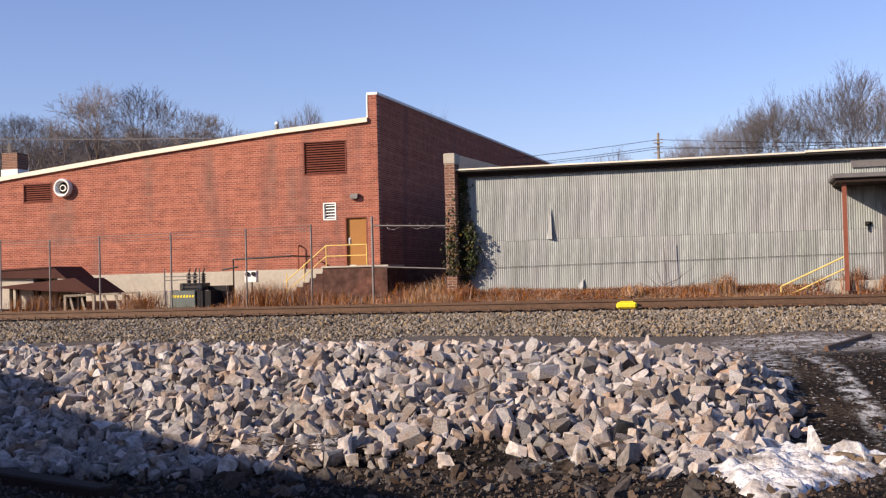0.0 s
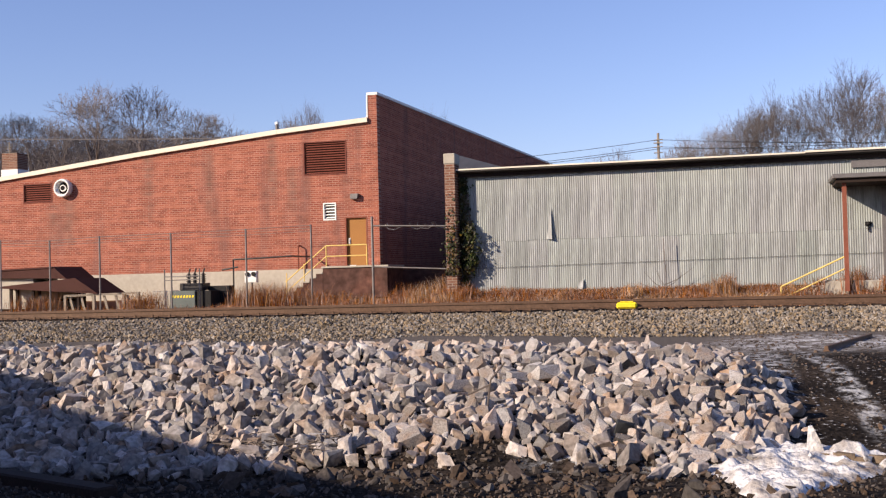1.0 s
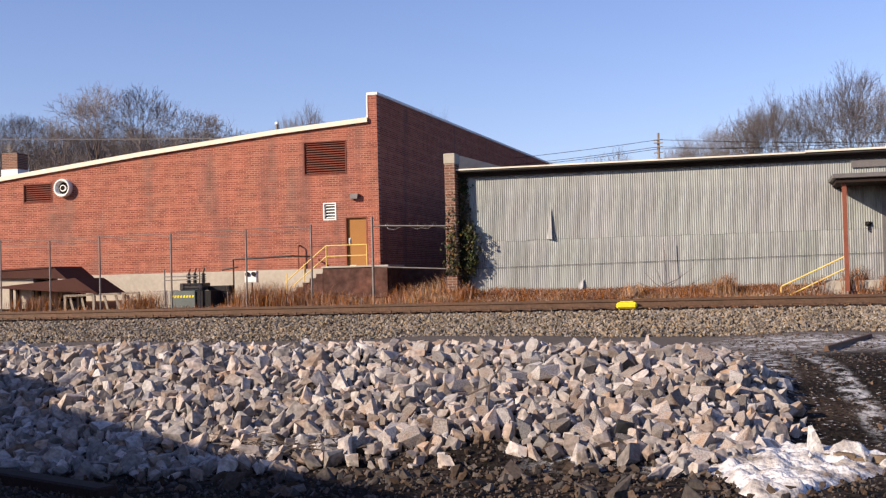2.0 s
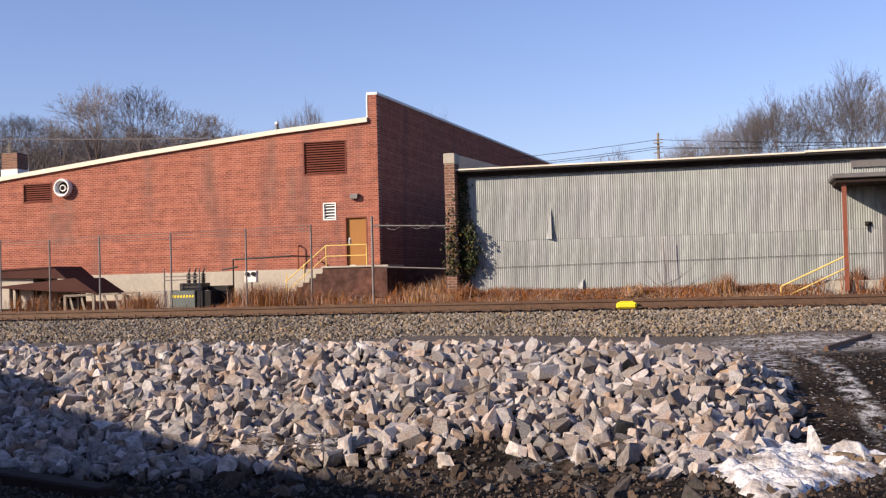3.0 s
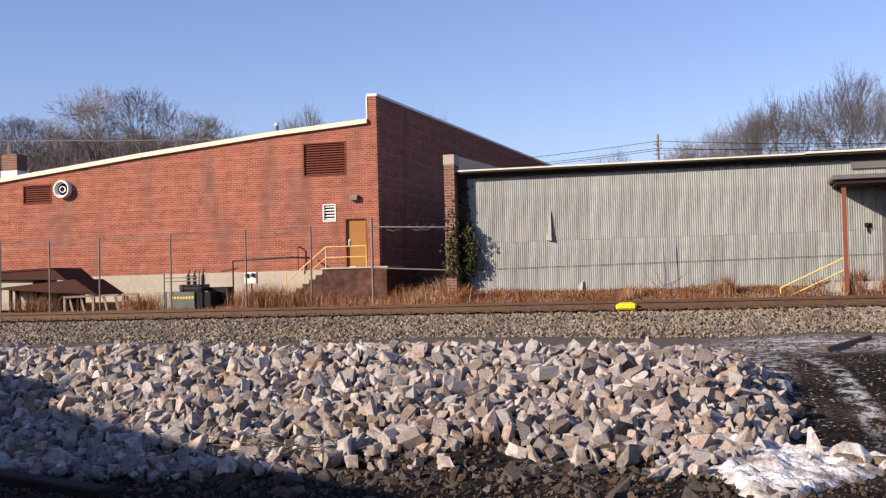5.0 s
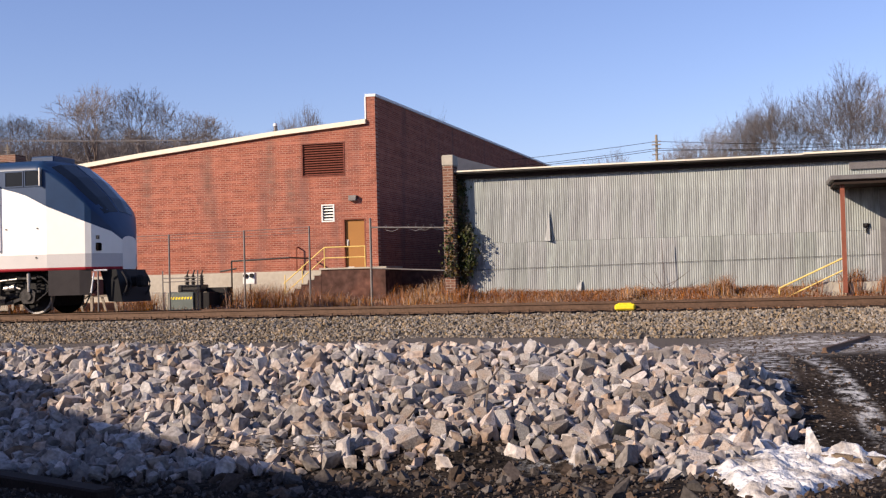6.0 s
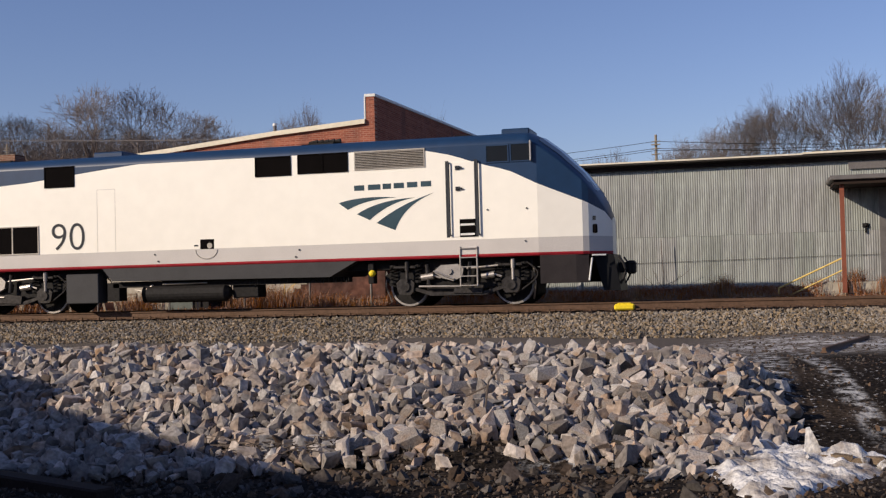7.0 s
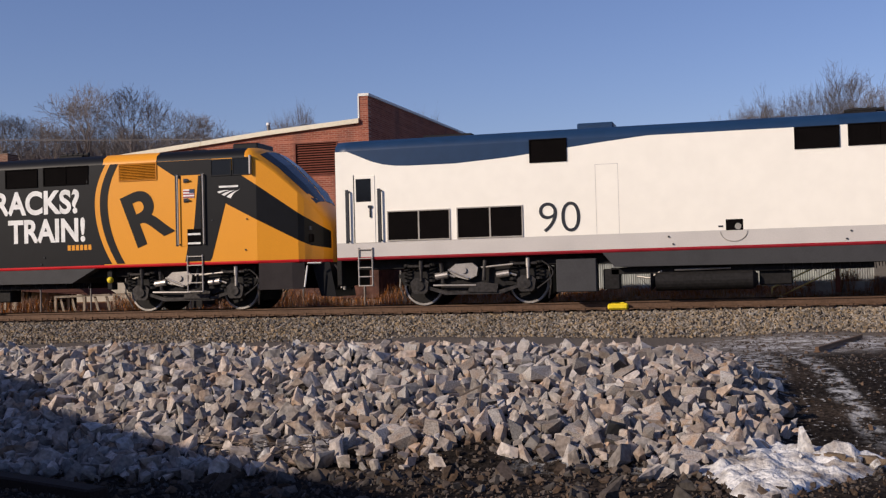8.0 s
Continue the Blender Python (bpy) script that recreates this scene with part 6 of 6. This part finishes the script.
def build_poles():
    p = thing("utility_pole", "weathered utility pole with insulators behind the shed", "utility pole", (-5.78, 75, 0))
    part("mast", tube(bmesh.new(), (0, 0, 0), (0, 0, 9.45), 0.12, 0.08, n=10), WOOD_GREY, p)
    for z in (9.0, 8.55, 8.2):
        part("insulator", tube(bmesh.new(), (-0.28, -0.1, z), (0.28, -0.1, z + 0.03), 0.035, n=6), WOOD_GREY, p)
    part("crossarm", boxed(-0.28, 0.28, -0.2, -0.1, 8.78, 8.85), WOOD_GREY, p)
    for k, (zl, zr) in enumerate(((9.02, 8.3), (8.58, 8.0), (8.45, 8.9))):
        w = thing("overhead_wire", "thin dark overhead wire", "wire", group="overhead wires")
        pts = []
        for a, b in (((-30.0, 75, zl - 0.9), (-5.78, 74.9, zl)), ((-5.78, 74.9, zl), (22.0, 70, zr - 0.9))):
            for j in range(13 if pts == [] else 12):
                t = (j if len(pts) < 13 else j + 1) / 12
                pts.append(tuple(a[i] + (b[i] - a[i]) * t - (1.4 * t * (1 - t) if i == 2 else 0) for i in range(3)))
        pts = sorted(set(pts))
        bm = sweep(bmesh.new(), pts, 0.016, 5)
        part("strand", bm, CABLE, w)
    w = thing("overhead_wire", "pale overhead wire crossing before the wooded hill", "wire", group="overhead wires")
    part("strand", sweep(bmesh.new(), [(-90, 100, 15.6), (-80, 100, 15.35), (-69.7, 100, 15.3), (-58, 100, 14.65), (-46.3, 100, 14.1)], 0.045), GALV_POST, w)
    copy_thing(p, pose(-69.7, 100.15, height(-69.7, 100) - 0.1))


build_poles()


# ---- foreground odds ----
def build_foreground():
    rng = np.random.default_rng(14)
    # ploughed ice and dirty snow at the foot of the bank
    n = 90
    x0, x1, y0, y1 = -1.0, 1.9, 10.2, 13.7
    verts, keep = [], []
    for j in range(n):
        for i in range(n):
            x, y = x0 + (x1 - x0) * i / (n - 1), y0 + (y1 - y0) * j / (n - 1)
            cx = 0.02 + 0.16 * (y - 10.6)
            wd = 0.16 + 0.34 * max(0.0, y - 10.45)
            e = 1 - ((x - cx) / wd) ** 2 - max(0.0, (y - 12.75) / 0.55) ** 2 - max(0.0, 10.7 - y) * 4 + 0.45 * noise.noise((x * 1.7, y * 1.7, 2)) + 0.25 * noise.noise((x * 5, y * 5, 7))
            ridge = 0.16 * math.exp(-((y - 12.85 - 0.1 * math.sin(x * 3)) / 0.28) ** 2) * smooth_step(0.25, 0.6, x)
            h = max(-0.08, min(0.06, 0.12 * e)) + (ridge * (0.5 + abs(noise.noise((x * 3, y * 3, 1)))) + 0.085 * noise.noise((x * 4, y * 4, 4)) + 0.05 * noise.noise((x * 11, y * 11, 4))) * max(0.0, min(1.0, e * 2))
            verts.append((x, y, height(x, y) + h + 0.015))
    faces = [(j * n + i, j * n + i + 1, (j + 1) * n + i + 1, (j + 1) * n + i) for j in range(n - 1) for i in range(n - 1)]
    p = thing("ice_heap", "heap of dirty ploughed ice and snow on the ground", "ice")
    heap = part("ice", from_lists("ice", verts, faces, ICE), None, p)
    for f in heap.data.polygons:
        f.use_smooth = True
    for k in range(9):
        h = hull_stone(rng, 10, 0.7)
        me = mesh_of(h, "ice_lump", ICE)
        o = part("ice_lump", me, None, p)
        x, y = rng.uniform(0.2, 1.2), rng.uniform(12.4, 13.0)
        o.location, o.scale = (x, y, height(x, y) + 0.08), [rng.uniform(0.07, 0.15)] * 3
        o.rotation_euler = rng.uniform(0, 6.28, 3)
    o = part("ice_shard", prism(bmesh.new(), [(0.42, -1.32), (0.62, -1.32), (0.56, -1.14), (0.49, -1.0), (0.45, -1.01)], 12.85, 12.95), ICE, p)
    brown = mat("muddy_clod", (0.17, 0.125, 0.085), 0.95, vary=0.3, fine=12, bump=0.02)
    for x, y, z, s in ((0.78, 12.7, 0.12, 0.26), (0.93, 12.65, 0.10, 0.2), (1.12, 12.7, 0.09, 0.28), (1.26, 12.62, 0.07, 0.2), (0.13, 11.7, 0.05, 0.2), (0.2, 11.62, 0.04, 0.12), (0.62, 12.75, 0.11, 0.2)):
        o = part("mud_clod", mesh_of(hull_stone(rng, 16, 0.6), "mud_clod", brown), None, p, "brown frozen mud clod")
        o.location, o.scale = (x, y, height(x, y) + z), (s, s * 0.8, s * 0.7)
    # old steel bar on the bench
    b = thing("scrap_rail", "rusty length of old rail lying on the bench", "scrap")
    part("bar", prism(bmesh.new(), [(-0.06, 0), (0.06, 0), (0.03, 0.04), (0.03, 0.09), (-0.03, 0.09), (-0.03, 0.04)], -1.9, 1.9), RAIL_STEEL, b)
    b.matrix_basis = pose(1.5, 21.7, height(1.5, 21.7) - 0.03, 0, 0, -15)
    # timber in the shade
    t = thing("timber_baulk", "dark old timber baulk lying in the shade", "timber")
    part("baulk", boxed(-2.2, 2.2, -0.12, 0.12, 0, 0.14, bev=0.02), WOOD_DARK, t)
    t.matrix_basis = pose(-8.0, 11.0, height(-8.0, 11.0) - 0.03, 0, 0, -25)
    # a stone shape in plain black, stands for an unidentified dark blob
    d = thing("charred_log", "black angular lump lying among the stones", "log")
    part("stub", mesh_of(hull_stone(rng, 26, 0.8), "stub", CABLE), None, d)
    d.matrix_basis = pose(-1.4, 12.72, height(-1.4, 12.72) + 0.14, 0, 8, 10)
    d.scale = (0.30, 0.22, 0.20)
    # a mat of dead brush at the foot of the stones
    vs, fs = [], []
    for _ in range(260):
        p = Vector((rng.uniform(-5.9, -4.5), rng.normal(12.35, 0.12), 0))
        p.z = height(p.x, p.y) + abs(rng.normal(0.05, 0.05))
        branch(vs, fs, p, p + Vector((rng.normal(0, 0.22), rng.normal(0, 0.06), rng.normal(0, 0.04))), 0.008, 0.005, 3)
    m = new("dead_brush", from_lists("dead_brush", vs, fs, BARK))
    tagged(m, "flattened mat of dead brush below the stones", "brush", kind="stuff")
    # dead stalks in the stones
    s = thing("dead_stalk", "dry brown weed stalk among the stones", "weed", (-3.05, 13.3, 0))
    part("stem", tubes([((0, 0, -0.9), (0.05, 0, -0.55)), ((0.05, 0, -0.55), (0.22, 0.02, -0.35)), ((0.05, 0, -0.6), (-0.22, 0, -0.72))], 0.012, n=5), BARK, s)


build_foreground()


# ---- the building behind the camera, whose shadow falls on the yard ----
def plain_block(name, label, corner, along, length, back_by, top):
    d = Vector((*along, 0)).normalized()
    out = Vector((d.y, -d.x, 0))
    p, q = Vector((*corner, 0)), Vector((*corner, 0)) + d * length
    c = [p, q, q + out * back_by, p + out * back_by]
    bm = bmesh.new()
    lo, hi = [bm.verts.new((v.x, v.y, -1.5)) for v in c], [bm.verts.new((v.x, v.y, top)) for v in c]
    bm.faces.new(lo[::-1])
    bm.faces.new(hi)
    for i in range(4):
        bm.faces.new((lo[i], lo[(i + 1) % 4], hi[(i + 1) % 4], hi[i]))
    tagged(new(name, mesh_of(bm, name, BRICK_OLD)), label, "wall", kind="structure")


def build_behind():
    plain_block("wall_south", "plain old brick building behind the viewpoint", (-31.9, 16.0), (0.793, -0.609), 42, 9, 4.7)
    plain_block("wall_west", "plain brick annexe of the building behind", (-28.6, 12.4), (0.864, -0.504), 13.0, 2.0, 4.7)


build_behind()


# ---- what moves ----
SPEED = 13.595


def nose_at(t):
    return -3.41 + SPEED * (t - 7.0)


def motions():
    steps = [k * 0.5 for k in range(17)]
    walk(LEAD, [(t, pose(nose_at(t), TRACK_Y, 0)) for t in steps])
    walk(SECOND, [(t, pose(nose_at(t) - 20.8, TRACK_Y, 0)) for t in steps])
    for ws in WHEELS:
        x = ws.location.x
        rows = []
        for k in range(241):
            a = math.degrees(SPEED * k / 30 / ROUND)
            rows.append((k / 30, pose(x, 0, ROUND, 0, a % 360, 0)))
        walk(ws, rows)


motions()
